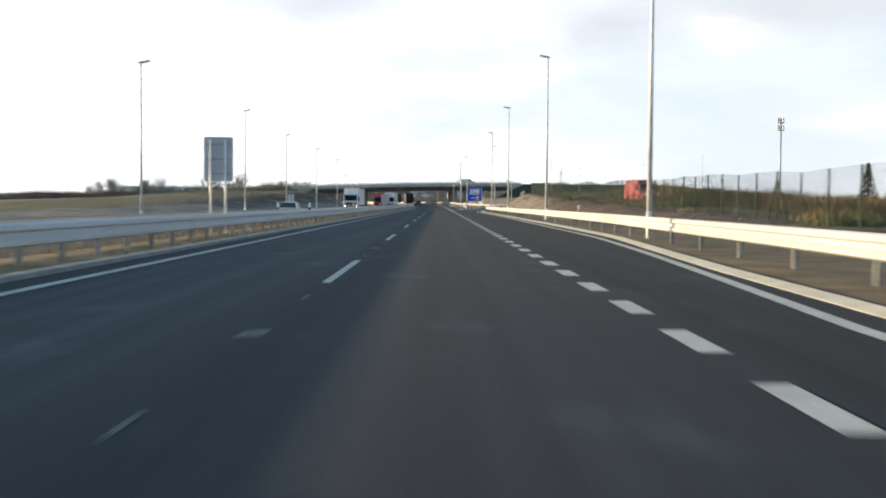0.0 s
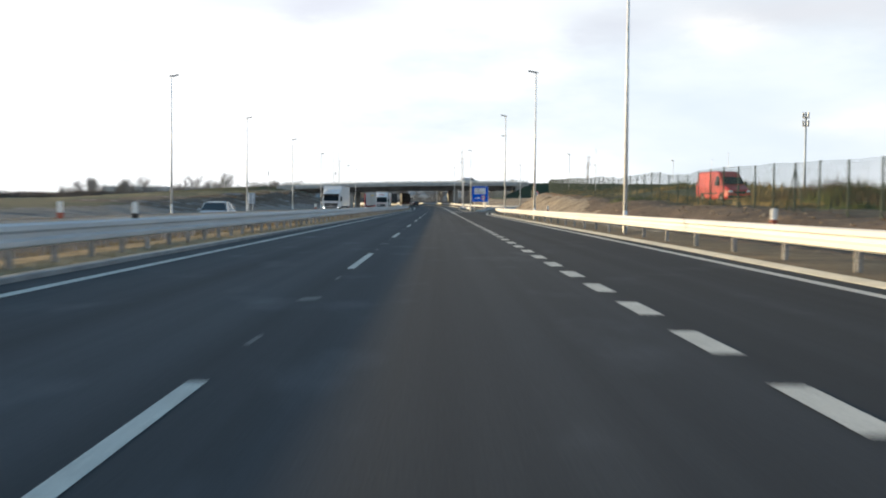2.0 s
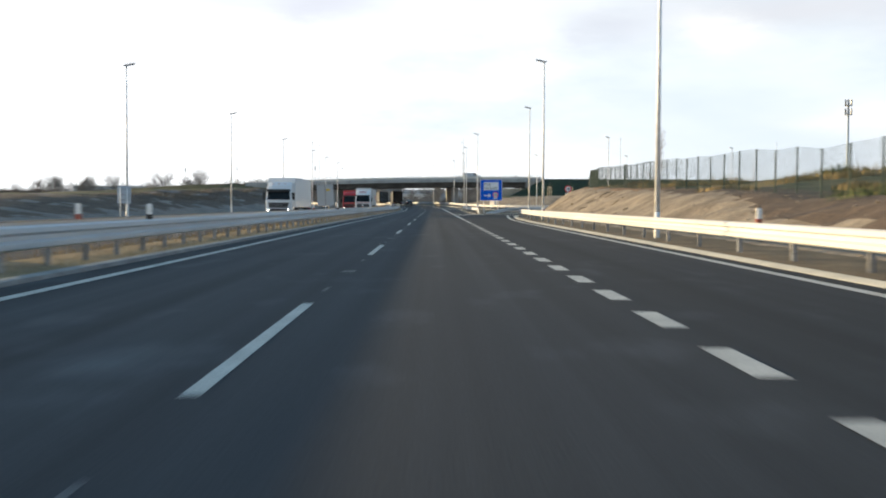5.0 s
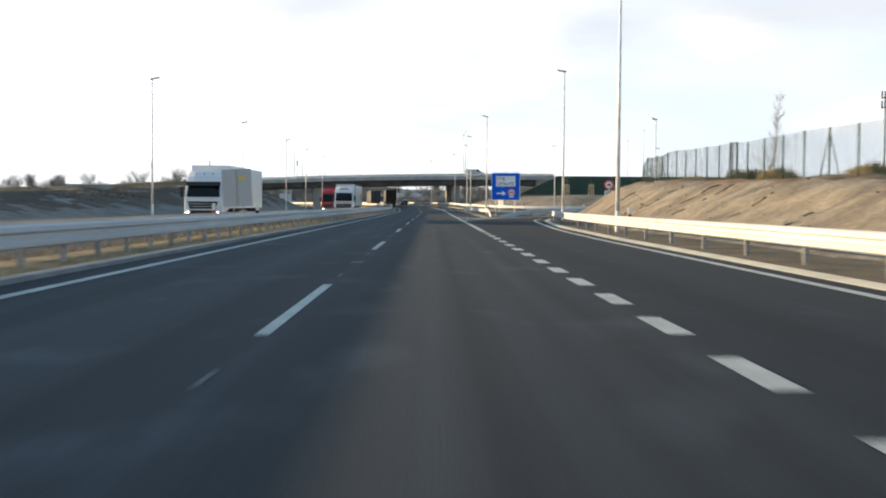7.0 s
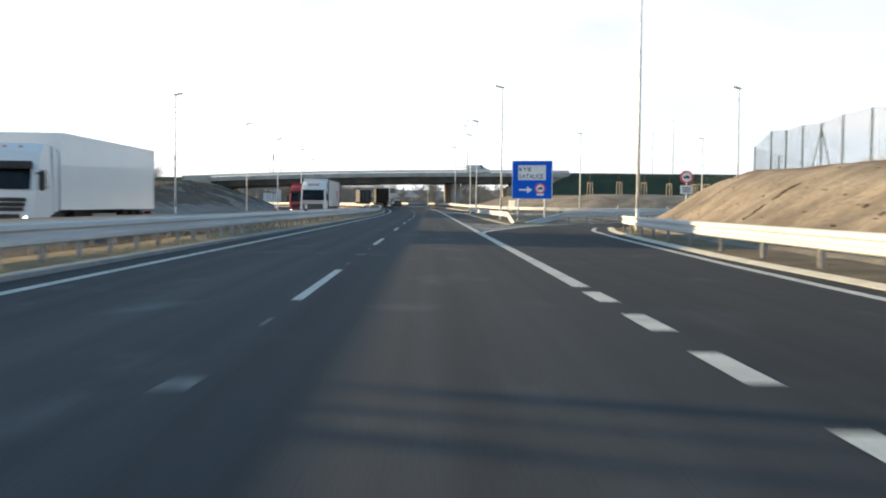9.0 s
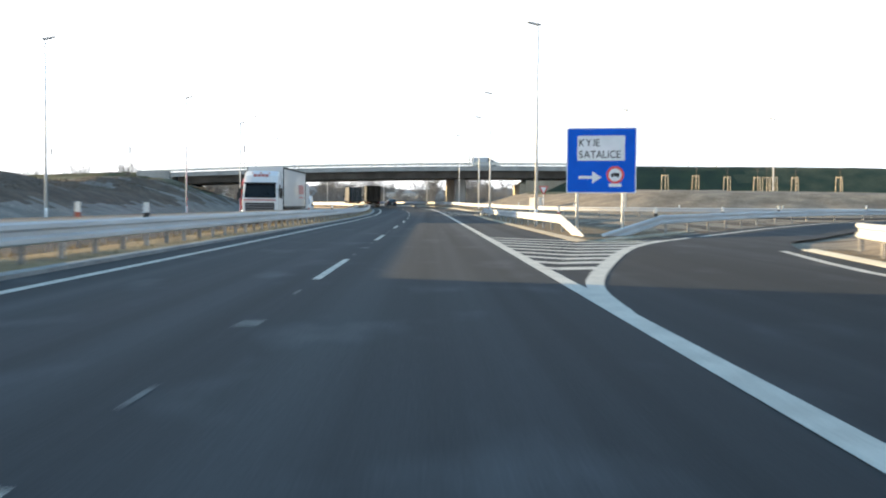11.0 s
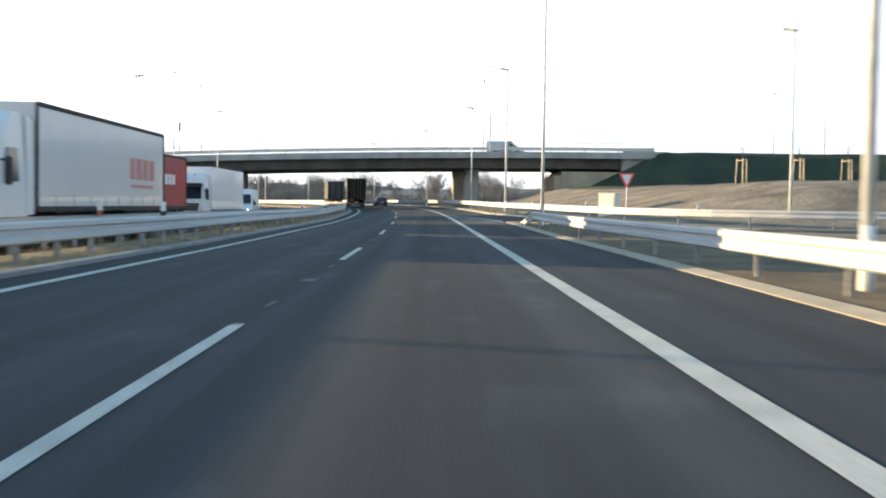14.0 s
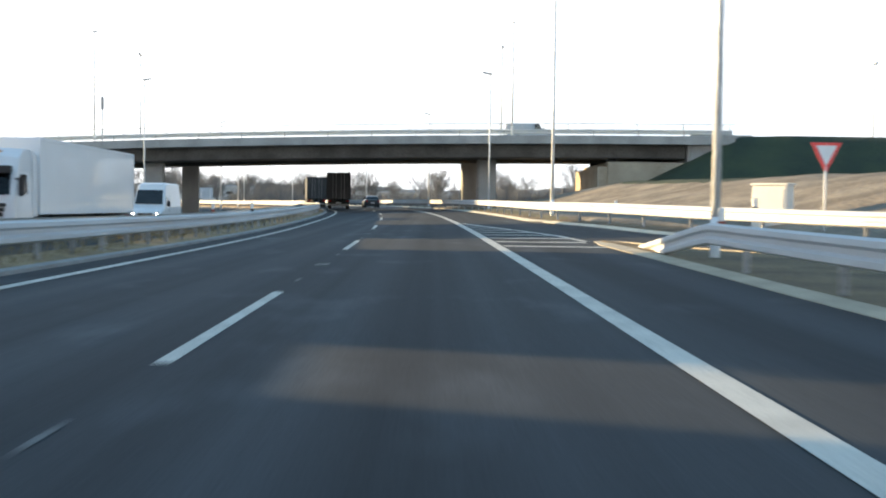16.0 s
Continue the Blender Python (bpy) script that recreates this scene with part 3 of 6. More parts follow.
for k in range(-14, 53):
    y = lerp([(-14, -37.2), (0, 4.05), (4, 15.9), (19, 60.15), (44, 134.1), (50, 152.2), (52, 158.2)], k)
    part("dash", mark([(3.625, y), (3.875, y), (3.875, y + 1.5), (3.625, y + 1.5)]), PAINT, exit_dashes)
opp_dashes = marking("lane_line", "broken white lane line of the opposite carriageway")
for k in range(-2, 35):
    y = 11 + 18 * k
    part("dash", mark([(-11.96, y), (-11.84, y), (-11.84, y + 6), (-11.96, y + 6)], 0.006 - LOW), PAINT, opp_dashes)

# striped nose between motorway and exit
exit_curve = curve_line(EXIT_LEFT, 0.7)
bm = bmesh.new()
prev = None
for i, (x, y) in enumerate(exit_curve):
    a, b = exit_curve[max(0, i - 1)], exit_curve[min(len(exit_curve) - 1, i + 1)]
    d = Vector((b[0] - a[0], b[1] - a[1])).normalized()
    w = lerp([(190, 0.10), (194, 0.14), (205, 0.15), (215, 0.13), (300, 0.12)], y)
    z = ramp_z(x, y) + 0.0085
    cur = (bm.verts.new((x - d.y * w, y + d.x * w, z)), bm.verts.new((x + d.y * w, y - d.x * w, z)))
    if prev:
        bm.faces.new((prev[0], prev[1], cur[1], cur[0]))
    prev = cur
tagged(part("exit_edge_line", bm, PAINT), "thick white curved line at the exit nose", "road marking", kind="structure")


def exit_x(y):
    for (ax, ay), (bx, by) in zip(exit_curve, exit_curve[1:]):
        if ay <= y <= by:
            return ax + (bx - ax) * (y - ay) / max(1e-6, by - ay)
    return exit_curve[-1][0]


nose_bars = marking("nose_hatching", "white striped nose between carriageway and exit")
def nose_bar(points, t=0.38):
    """One bar along (x, y) points, t either side of the line."""
    bm = bmesh.new()
    lo = [bm.verts.new((x, y - t, 0.0095)) for x, y in points]
    hi = [bm.verts.new((x, y + t, 0.0095)) for x, y in points]
    for i in range(len(points) - 1):
        bm.faces.new((lo[i], lo[i + 1], hi[i + 1], hi[i]))
    part("bar", bm, PAINT, nose_bars)


for k in range(8):
    y = 197.4 + 2.24 * k
    xv = max(4.0, 4.94 + 0.36 * (k - 3))
    yv = y - (1.0 + 0.07 * (7 - k)) * (xv - 3.82)
    x1 = xv
    while x1 < exit_x(yv + 0.52 * (x1 - xv)) - 0.05:
        x1 += 0.05
    nose_bar([(3.82, y), (xv, yv), (x1, yv + 0.52 * (x1 - xv))])
nose_bar([(3.82, 215.6), (6.3, 213.1)])
nose_bar([(7.3, 212.7), (9.5, 213.7)], 0.3)
entry_bars = marking("nose_hatching", "white striped nose where the entry ramp joins")
for i in range(8):
    y = 284.5 + 2.6 * i
    x1 = lerp([(284, 6.3), (290, 6.2), (296, 5.5), (304, 4.5)], y)
    part("bar", mark([(3.9, y + 0.9), (x1, y), (x1, y + 0.5), (3.9, y + 1.4)], 0.008), PAINT, entry_bars)
long_line("edge_line", "white line of the entry ramp nose", [(287.5, 6.35), (292, 6.1), (300, 5.0), (308, 3.95)], 288, 308, 0.2, 1.0, 0.0085)


# ---- kerbs, verges ----
def kerb(name, line, height, width, label, base=0.0, material=None, cant=0.0):
    pts = [(x + bend(y), y, surf(x + bend(y), y) + base) for x, y in line]
    bm = swept(pts, [(-width / 2, -0.12), (width / 2, -0.12), (width / 2, height + cant - 0.01), (width / 2 - 0.03, height + cant), (-width / 2 + 0.03, height), (-width / 2, height - 0.01)])
    return tagged(part(name, bm, material or KERB), label, "kerb", kind="structure")


def table_line(table, y0, y1, step, off=0.0):
    n = round((y1 - y0) / step)
    return [(lerp(table, y0 + (y1 - y0) * i / n) + off, y0 + (y1 - y0) * i / n) for i in range(n + 1)]


kerb("kerb_median", table_line([(0, -4.52)], -60, 700, 6), 0.078, 0.28, "grey concrete kerb along the median", material=KERBD)
kerb("kerb_median_opposite", table_line([(0, -7.3)], -60, 700, 6), 0.06, 0.36, "grey concrete kerb of the opposite carriageway", base=-LOW, material=KERBD)
KERB_R = [(y, x + 0.15) for y, x in MAIN_R if y <= 208]
kerb("kerb_right", table_line(KERB_R, -60, 207, 3), 0.012, 0.34, "pale concrete kerb beside the shoulder", cant=0.035)
kerb("kerb_nose", [(16.2, 233.6), (11.3, 222.6), (7.2, 213.3), (6.9, 212.4), (6.66, 212.3), (6.6, 213.4), (6.58, 217)] + table_line([(217, 6.58), (235, 6.62), (255, 6.72), (280, 6.64), (287, 6.55)], 220, 286, 3) + [(6.72, 287.8), (7.25, 287.2), (7.85, 285.4), (10.4, 280.1), (14.2, 275.9)], 0.016, 0.42, "tan concrete kerb round the grassy nose", material=KERBT, cant=0.03)

ENTRY_EDGE = [(276.5, 18.3), (281, 13.2), (286.5, 10.85), (291, 9.9), (293, 9.6), (296, 9.15), (300, 8.8), (304, 8.25), (312, 7.45), (340, 7.3), (900, 7.3)]
kerb("kerb_entry", table_line(ENTRY_EDGE, 277, 470, 2), 0.02, 0.36, "cream concrete kerb along the entry lane", cant=0.06)
bm = bmesh.new()
rows = []
for i in range(200):
    y = -60 + 760 * i / 199
    rows.append([bm.verts.new((x + bend(y), y, surf(x + bend(y), y) + h + 0.03 * noise.noise((x * 2, y, 1)))) for x, h in ((-7.1, 0.03 - LOW), (-6.6, 0.02), (-6.0, 0.10), (-5.4, 0.10), (-4.72, 0.02))])
for a, b in zip(rows, rows[1:]):
    for k in range(4):
        bm.faces.new((a[k], a[k + 1], b[k + 1], b[k]))
tagged(part("median", bm, DRY), "dry brown grass strip between the carriageways", "median", kind="structure")


def verge(name, left, right, y0, y1, material, label, z=0.03):
    bm = bmesh.new()
    rows = []
    n = round((y1 - y0) / 2)
    for i in range(n + 1):
        y = y0 + (y1 - y0) * i / n
        a, b = lerp(left, y), lerp(right, y)
        rows.append([bm.verts.new((a + (b - a) * k / 4 + bend(y), y, surf(a + (b - a) * k / 4 + bend(y), y) + (z + 0.04 * noise.noise(((a + (b - a) * k / 4) * 2, y, 5)) if k else 0.004))) for k in range(5)])
    for a, b in zip(rows, rows[1:]):
        for k in range(4):
            bm.faces.new((a[k], a[k + 1], b[k + 1], b[k]))
    return tagged(part(name, bm, material), label, "verge", kind="structure")


verge("verge_right", [(y, x + 0.3) for y, x in MAIN_R if y <= 208], [(-60, 11.2), (208, 13.0)], -60, 207, EARTHY, "brown earth and dry grass verge under the guardrail")
verge("verge_entry", [(y, x + 0.1) for y, x in ENTRY_EDGE], [(y, x + 2.4) for y, x in ENTRY_EDGE], 284, 400, EARTHY, "brown earth verge under the rail of the entry lane", 0.12)
verge("verge_nose", [(212.8, 6.7), (235, 6.75), (255, 6.8), (287.4, 6.62)], [(212.8, 7.0), (222.6, 11.2), (233.6, 16.1), (240, 16.5), (262, 14.5), (270, 14.2), (275.6, 13.6), (279.8, 9.9), (284, 7.7), (287.4, 6.9)], 212.8, 287.4, EARTHY, "brown earth and thin grass between carriageway and ramps", 0.05)


# ---- guardrails ----
BEAM = [(0.0, 0.0), (0.065, 0.035), (0.07, 0.115), (0.0, 0.16), (0.0, 0.235), (0.07, 0.28), (0.065, 0.36), (0.0, 0.395)]
BEAM = BEAM + [(u - 0.008, v) for u, v in BEAM[::-1]]
POST_BM = bmesh.new()
box(POST_BM, -0.05, 0.05, -0.03, 0.03, -0.3, 0.66)
post_mesh = bpy.data.meshes.new("post")
POST_BM.to_mesh(post_mesh)
POST_BM.free()
post_mesh.materials.append(POSTZ)
SPACER_BM = boxed(-0.06, 0.06, -0.05, 0.05, 0.42, 0.70)
spacer_mesh = bpy.data.meshes.new("spacer")
SPACER_BM.to_mesh(spacer_mesh)
SPACER_BM.free()
spacer_mesh.materials.append(POSTZ)


def guardrail(line, spacing, face, label, base=None, low_start=0.0, low_end=0.0, bent=True):
    """A steel W-beam barrier along a line (x, y). face: +1 when the beam faces the right of its way. low_*: metres over which it dives into the ground."""
    def lift(x, y):
        return base(x, y) if base else surf(x + (bend(y) if bent else 0), y)
    g = tagged(new("guardrail"), label, "guardrail")
    pts, run = [], 0.0
    total = sum(math.dist(a, b) for a, b in zip(line, line[1:]))
    fine = resample(line, 1.0 if total < 120 else 2.0)
    length = sum(math.dist(a, b) for a, b in zip(fine, fine[1:]))
    for i, (x, y) in enumerate(fine):
        if i:
            run += math.dist(fine[i - 1], fine[i])
        drop = 0.0
        if low_start and run < low_start:
            drop = 0.68 * (1 - run / low_start)
        if low_end and length - run < low_end:
            drop = 0.68 * (1 - (length - run) / low_end)
        pts.append((x + (bend(y) if bent else 0), y, lift(x, y) + 0.385 - drop))
    prof = [(face * (0.07 + u), v) for u, v in BEAM]
    bm = swept(pts, prof)
    part("beam", bm, ZINC, g)
    run = 0.0
    for i, (x, y) in enumerate(resample(line, spacing)):
        s = i * spacing
        if (low_start and s < low_start * 0.7) or (low_end and length - s < low_end * 0.7):
            continue
        m = pose(x + (bend(y) if bent else 0), y, lift(x, y))
        share("post", post_mesh, g, m)
    return g


RAIL_R = [(-60, 7.0), (-10, 7.35), (10, 7.75), (20, 8.1), (36, 8.6), (46, 8.85), (80, 9.0), (150, 8.95), (160, 9.0), (180, 9.6), (197, 11.0), (204, 12.3), (207, 13.4)]
guardrail(table_line([(0, -5.15)], -50, 480, 4), 2.0, 1, "galvanised steel guardrail along the median grass")
guardrail(table_line([(0, -6.8)], -50, 480, 4), 2.0, -1, "galvanised steel guardrail facing the opposite carriageway")
guardrail(table_line(RAIL_R, -50, 207, 2), 4.0, -1, "sunlit galvanised steel guardrail along the exit lane")
guardrail([(7.28, 216.1), (7.36, 220), (7.42, 224.5), (7.46, 232), (7.4, 245), (7.22, 262), (7.1, 274), (7.1, 285)], 4.0, -1, "steel guardrail with ends dipping into the ground at the nose", low_start=7.9, low_end=5.8)
guardrail([(7.85, 216.8), (10.9, 222), (14.4, 228.8), (20.5, 240.5), (28, 252), (42.4, 264), (73, 280)], 4.0, 1, "steel guardrail along the exit ramp with its end dipping down", base=lambda x, y: 0.03 + ramp_z(x, y), low_start=7.0)
guardrail(ON_RAIL_LINE, 4.0, -1, "sunlit steel guardrail along the entry ramp", base=lambda x, y: surf(x, y) + 0.14 + 0.006 * max(0, x - 12), bent=False)


# ---- street lamps ----
def lamp_model(height, arm):
    """A tapered steel pole with a flat luminaire on a short stub; arm: the way that the luminaire looks, +1 along +x."""
    root = new("street_lamp")
    bm = bmesh.new()
    tube(bm, (0, 0, -0.4), (0, 0, 0.9), 0.104, 0.10, 12)
    tube(bm, (0, 0, 0.9), (0, 0, height), 0.095, 0.045, 12)
    part("pole", bm, POLE, root)
    bm = bmesh.new()
    box(bm, -0.055 + 0.12 * 0, 0.055, -0.125, -0.110, 0.35, 0.75)
    part("service_door", bm, POLE, root)
    bm = bmesh.new()
    tube(bm, (0, 0, height - 0.05), (arm * 0.12, 0, height + 0.06), 0.035, 0.03, 8)
    part("stub", bm, POLE, root)
    bm = bmesh.new()
    fs = box(bm, -0.42, 0.42, -0.15, 0.15, -0.07, 0.07, bevel=0.05)
    for v in bm.verts:
        k = 0.55 + 0.45 * (1 - abs(v.co.x * arm - 0.1) / 0.6)
        v.co.y *= k
        v.co.z *= k
    hd = part("luminaire", bm, HEAD, root, "grey luminaire housing")
    hd.matrix_basis = pose(arm * 0.22, 0, height + 0.1, 0, -arm * 10, 0)
    bm = boxed(-0.22, 0.22, -0.09, 0.09, -0.075, -0.05, bevel=0.01)
    part("glass", bm, SIGNWHITE, hd, "pale glass lens")
    return root


def lamp(master, x, y, z, label, group, turn=0.0):
    return tagged(copy_thing(master, pose(x, y, z, 0, 0, turn)), label, "street lamp", group)


lamp_r = lamp_model(11.6, -1)
lamp_l = lamp_model(11.0, 1)
lamp_s = lamp_model(10.35, -1)
for x, y, z in ((8.85, 35.7, 0.05), (9.36, 76.2, 0.05), (9.25, 117.1, 0.05), (9.5, 159.0, 0.05), (12.0, 199.0, 0.25), (7.95, 240.9, 0.05), (7.45, 280.0, 0.1), (8.0, 314.5, 0.65), (6.45, 348.2, 0.5)):
    lamp(lamp_r, x, y, z, "tall slim galvanised street lamp behind the guardrail", "street lamps along the motorway")
for y in (392, 432, 472):
    lamp(lamp_r, 9.6 + bend(y), y, rise(y), "tall slim galvanised street lamp beyond the bridge", "street lamps along the motorway")
lamp(lamp_s, 25.7, 229.4, 0.2, "slim street lamp beside the exit ramp", "street lamps along the ramps", 30)
lamp(lamp_s, 20.8, 282.4, 0.15, "slim street lamp beside the entry ramp", "street lamps along the ramps", -40)
lamp(lamp_s, 41.0, 300.5, 0.9, "slim street lamp beside the entry ramp", "street lamps along the ramps", -40)
for x in (49, 88, 127, 166):
    for y, turn in ((BRIDGE_Y0 + skew(x) + 0.6, -90), (BRIDGE_Y1 + skew(x) + 3.0, 90)):
        lamp(lamp_s, x, y, land(x, y) - 0.1, "slim street lamp along the road over the bridge", "street lamps along the crossing road", turn)
for x in (-30.3, 9.0):
    for y, turn in ((BRIDGE_Y0 + skew(x) + 0.5, -90), (BRIDGE_Y1 + skew(x) - 0.5, 90)):
        lamp(lamp_s, x, y, deck(x) - 0.32, "slim street lamp standing on the bridge deck", "street lamps along the crossing road", turn)
lamp(lamp_s, 52.0, 262.0, 0.6, "slim street lamp beside the exit ramp", "street lamps along the ramps", 30)
for x, y in ((-18.9, 73.0), (-19.7, 117.2), (-21.0, 158.5), (-21.25, 200.3), (-21.45, 243.2), (-21.1, 279.3), (-22.1, 313.7), (-22.8, 350.5), (-26, 400), (-31, 440), (-37, 480)):
    lamp(lamp_l, x, y, (-0.15 if y > 240 else 0.1 if y > 100 else -0.4) + rise(y), "tall slim galvanised street lamp beside the opposite carriageway", "street lamps along the opposite carriageway")
for o in (lamp_r, lamp_l, lamp_s):
    for c in list(o.children_recursive):
        bpy.data.objects.remove(c)
    bpy.data.objects.remove(o)


# ---- bridge ----
# concrete for the abutments, with warm sunlight put in as a tan tint
SUNCONC = mat("sun_tinted_concrete", (0.36, 0.30, 0.22), (0.46, 0.40, 0.30), rough=0.85, scale=0.5, fine=14.0, bump=0.004)
RAILGREEN = mat("pale_green_railing", (0.46, 0.54, 0.49), (0.55, 0.63, 0.58), rough=0.5, scale=1.0)


def bridge():
    b = tagged(new("bridge"), "grey concrete road bridge over the motorway", "bridge")
    xs = [-47 + 2 * i for i in range(39)]

    def line(y, dz):
        return [(x, y + skew(x), deck(x) + dz - 0.33) for x in xs]
    # deck slab with fascia, girder box beneath
    part("deck", swept(line((BRIDGE_Y0 + BRIDGE_Y1) / 2, 0), [(-8.5, -0.28), (8.5, -0.28), (8.5, 0.0), (-8.5, 0.0)]), CONC, b)
    for y in (BRIDGE_Y0, BRIDGE_Y1):
        part("fascia", swept(line(y, 0), [(-0.18, -0.70), (0.18, -0.70), (0.18, 0.02), (0.14, 0.06), (-0.14, 0.06), (-0.18, 0.02)]), CONC, b, "pale grey concrete edge beam")
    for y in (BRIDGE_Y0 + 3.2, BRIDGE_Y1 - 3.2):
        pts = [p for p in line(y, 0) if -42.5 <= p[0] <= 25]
        part("girder", swept(pts, [(-2.3, -0.27), (2.3, -0.27), (2.0, -1.84), (1.9, -1.94), (-1.9, -1.94), (-2.0, -1.84)]), CONCD, b, "concrete girder darkened for the shade under the deck")
    # wall columns
    for cx, cy in ((6.95, 363.2), (5.6, 372.0), (-25.4, 364.2), (-24.0, 373.5)):
        bm = boxed(-0.85, 0.85, -0.75, 0.75, -0.2, deck(cx) - 2.2 - rise(cy) * 0, bevel=0.12)
        col = part("pier", bm, CONC, b)
        col.matrix_basis = pose(cx, cy, 0.0, 0, 0, 8)
    # abutments with bearing shelf and wing walls
    for side, ax, deep in ((1, 17.8, 7.6), (-1, -39.5, 3.0)):
        top = deck(ax) - 2.62
        bm = bmesh.new()
        box(bm, min(0, side * deep), max(0, side * deep), -8.0, 8.0, -4.0, 0.0, bevel=0.04)
        box(bm, min(-side * 0.9, side * 0.3), max(-side * 0.9, side * 0.3), -7.6, 7.6, -4.0, -0.45, bevel=0.04)
        ab = part("abutment", bm, SUNCONC, b, "concrete abutment tinted tan as if in warm sun")
        ab.matrix_basis = pose(ax, (BRIDGE_Y0 + BRIDGE_Y1) / 2 + skew(ax), top)
        bm = bmesh.new()
        box(bm, min(side * (deep - 0.4), side * (deep + 1.0)), max(side * (deep - 0.4), side * (deep + 1.0)), -8.3, 8.3, -0.5, 2.3, bevel=0.04)
        bw = part("back_wall", bm, CONC, b)
        bw.matrix_basis = ab.matrix_basis.copy()
        for s in (-1, 1):
            bm = bmesh.new()
            pr = [(side * (deep - 0.2), -3.0), (side * (deep - 0.2), 2.55), (side * (deep + 5.4), 2.55), (side * (deep + 5.4), 1.4)]
            v = [[bm.verts.new((u, s * 8.4 + w, z)) for u, z in pr] for w in (-0.2, 0.2)]
            bm.faces.new(v[0])
            bm.faces.new(v[1][::-1])
            for i in range(4):
                j = (i + 1) % 4
                bm.faces.new((v[0][i], v[1][i], v[1][j], v[0][j]))
            bmesh.ops.recalc_face_normals(bm, faces=bm.faces)
            ww = part("wing_wall", bm, CONC, b)
            ww.matrix_basis = ab.matrix_basis.copy()
        for yy in (-5.3, 5.3):
            bm = boxed(-0.4, 0.4, -0.5, 0.5, 0.0, 0.36)
            be = part("bearing", bm, BLACK, b)
            be.matrix_basis = pose(ax + side * 0.7, (BRIDGE_Y0 + BRIDGE_Y1) / 2 + skew(ax) + yy, top)
    # railing and guardrail on the deck
    for y, tall in ((BRIDGE_Y0, 1.1), (BRIDGE_Y1, 1.1)):
        pts = [(x, yy, z) for x, yy, z in line(y, 0.05)]
        part("handrail", swept([(x, yy, z + tall - 0.05) for x, yy, z in pts], [(-0.03, 0), (0.03, 0), (0.03, 0.06), (-0.03, 0.06)]), ZINC, b)
        part("railing_rod", swept([(x, yy, z + 0.55) for x, yy, z in pts], [(-0.012, 0), (0.012, 0), (0.012, 0.024), (-0.012, 0.024)]), ZINC, b)
        bm = boxed(-0.025, 0.025, -0.025, 0.025, 0, tall)
        first = None
        for i in range(37):
            x = -46 + 2.07 * i
            if first is None:
                first = part("railing_post", bm, ZINC, b)
                ob = first
            else:
                ob = share("railing_post", first.data, b, Matrix())
            ob.matrix_basis = pose(x, y + skew(x), deck(x) - 0.29)
        bars = bmesh.new()
        for i in range(560):
            x = -45.9 + 0.133 * i
            z = deck(x) - 0.29
            tube(bars, (x, y + skew(x), z + 0.10), (x, y + skew(x), z + tall), 0.011, 0.011, 3, cap=False)
        part("railing_bars", bars, RAILGREEN, b, "pale grey-green railing bars")["kind"] = "stuff"
    for y in (BRIDGE_Y0 + 1.0, BRIDGE_Y1 - 1.0):
        pts = [(x, yy, z + 0.27) for x, yy, z in line(y, 0.0)]
        part("guard_beam", swept(pts, [(u, v) for u, v in BEAM]), ZINC, b)
        for i in range(18):
            x = -45 + 4.1 * i
            share("guard_post", post_mesh, b, pose(x, y + skew(x), deck(x) - 0.33))
    # bearings' plinth: the road on top
    part("roadway", swept(line((BRIDGE_Y0 + BRIDGE_Y1) / 2, 0.0), [(-7.3, 0.004), (7.3, 0.004), (7.3, 0.05), (-7.3, 0.05)]), ASPHALT, b)
    return b


bridge()
# masts and lamp tops that stand on and behind the bridge road
for x, y, h, z0 in ((-29.7, 361.4, 4.0, 7.15), (-52, 372, 5.5, 5.8), (-66, 372, 5.0, 5.8)):
    bm = bmesh.new()
    tube(bm, (0, 0, -0.5), (0, 0, h), 0.09, 0.05, 8)
    mast = tagged(new("mast"), "slim grey steel mast near the bridge", "mast")
    mast.matrix_basis = pose(x, y, z0)
    part("pole", bm, POLE, mast)
    part("fitting", boxed(-0.12, 0.12, -0.1, 0.1, h - 1.3, h - 0.1, bevel=0.03), HEAD, mast)


# ---- writing and signs ----
def lettering(text, size, m, material, parent, stretch=1.0):
    """Letters set one by one, none of them below the line."""
    verts, polys, at, cap = [], [], 0.0, 0.0
    for letter in text:
        cu = bpy.data.curves.new("lettering", "FONT")
        cu.body, cu.size, cu.extrude, cu.offset = letter, size, 0.003, 0.004
        tmp = bpy.data.objects.new("tmp", cu)
        scene.collection.objects.link(tmp)
        one = bpy.data.meshes.new_from_object(tmp.evaluated_get(bpy.context.evaluated_depsgraph_get()))
        bpy.data.objects.remove(tmp)
        xs, zs = [v.co.x for v in one.vertices], [v.co.y for v in one.vertices]
        low, high = min(zs), max(zs)
        cap = cap or high
        k = cap / (high - low) if low < -0.05 * size else 1.0
        if k == 1.0:
            low = 0.0
        base = len(verts)
        verts += [(at + v.co.x - min(xs), (v.co.y - low) * k, v.co.z) for v in one.vertices]
        polys += [[base + i for i in f.vertices] for f in one.polygons]
        at += max(xs) - min(xs) + (0.03 if letter in "TA" else 0.105) * size
        bpy.data.meshes.remove(one)
    me = bpy.data.meshes.new("lettering")
    me.from_pydata(verts, [], polys)
    me.materials.append(material)
    ob = new("lettering", me)
    ob.parent = parent
    ob.matrix_basis = m @ Matrix.Diagonal((stretch, 1, 1, 1))
    return ob


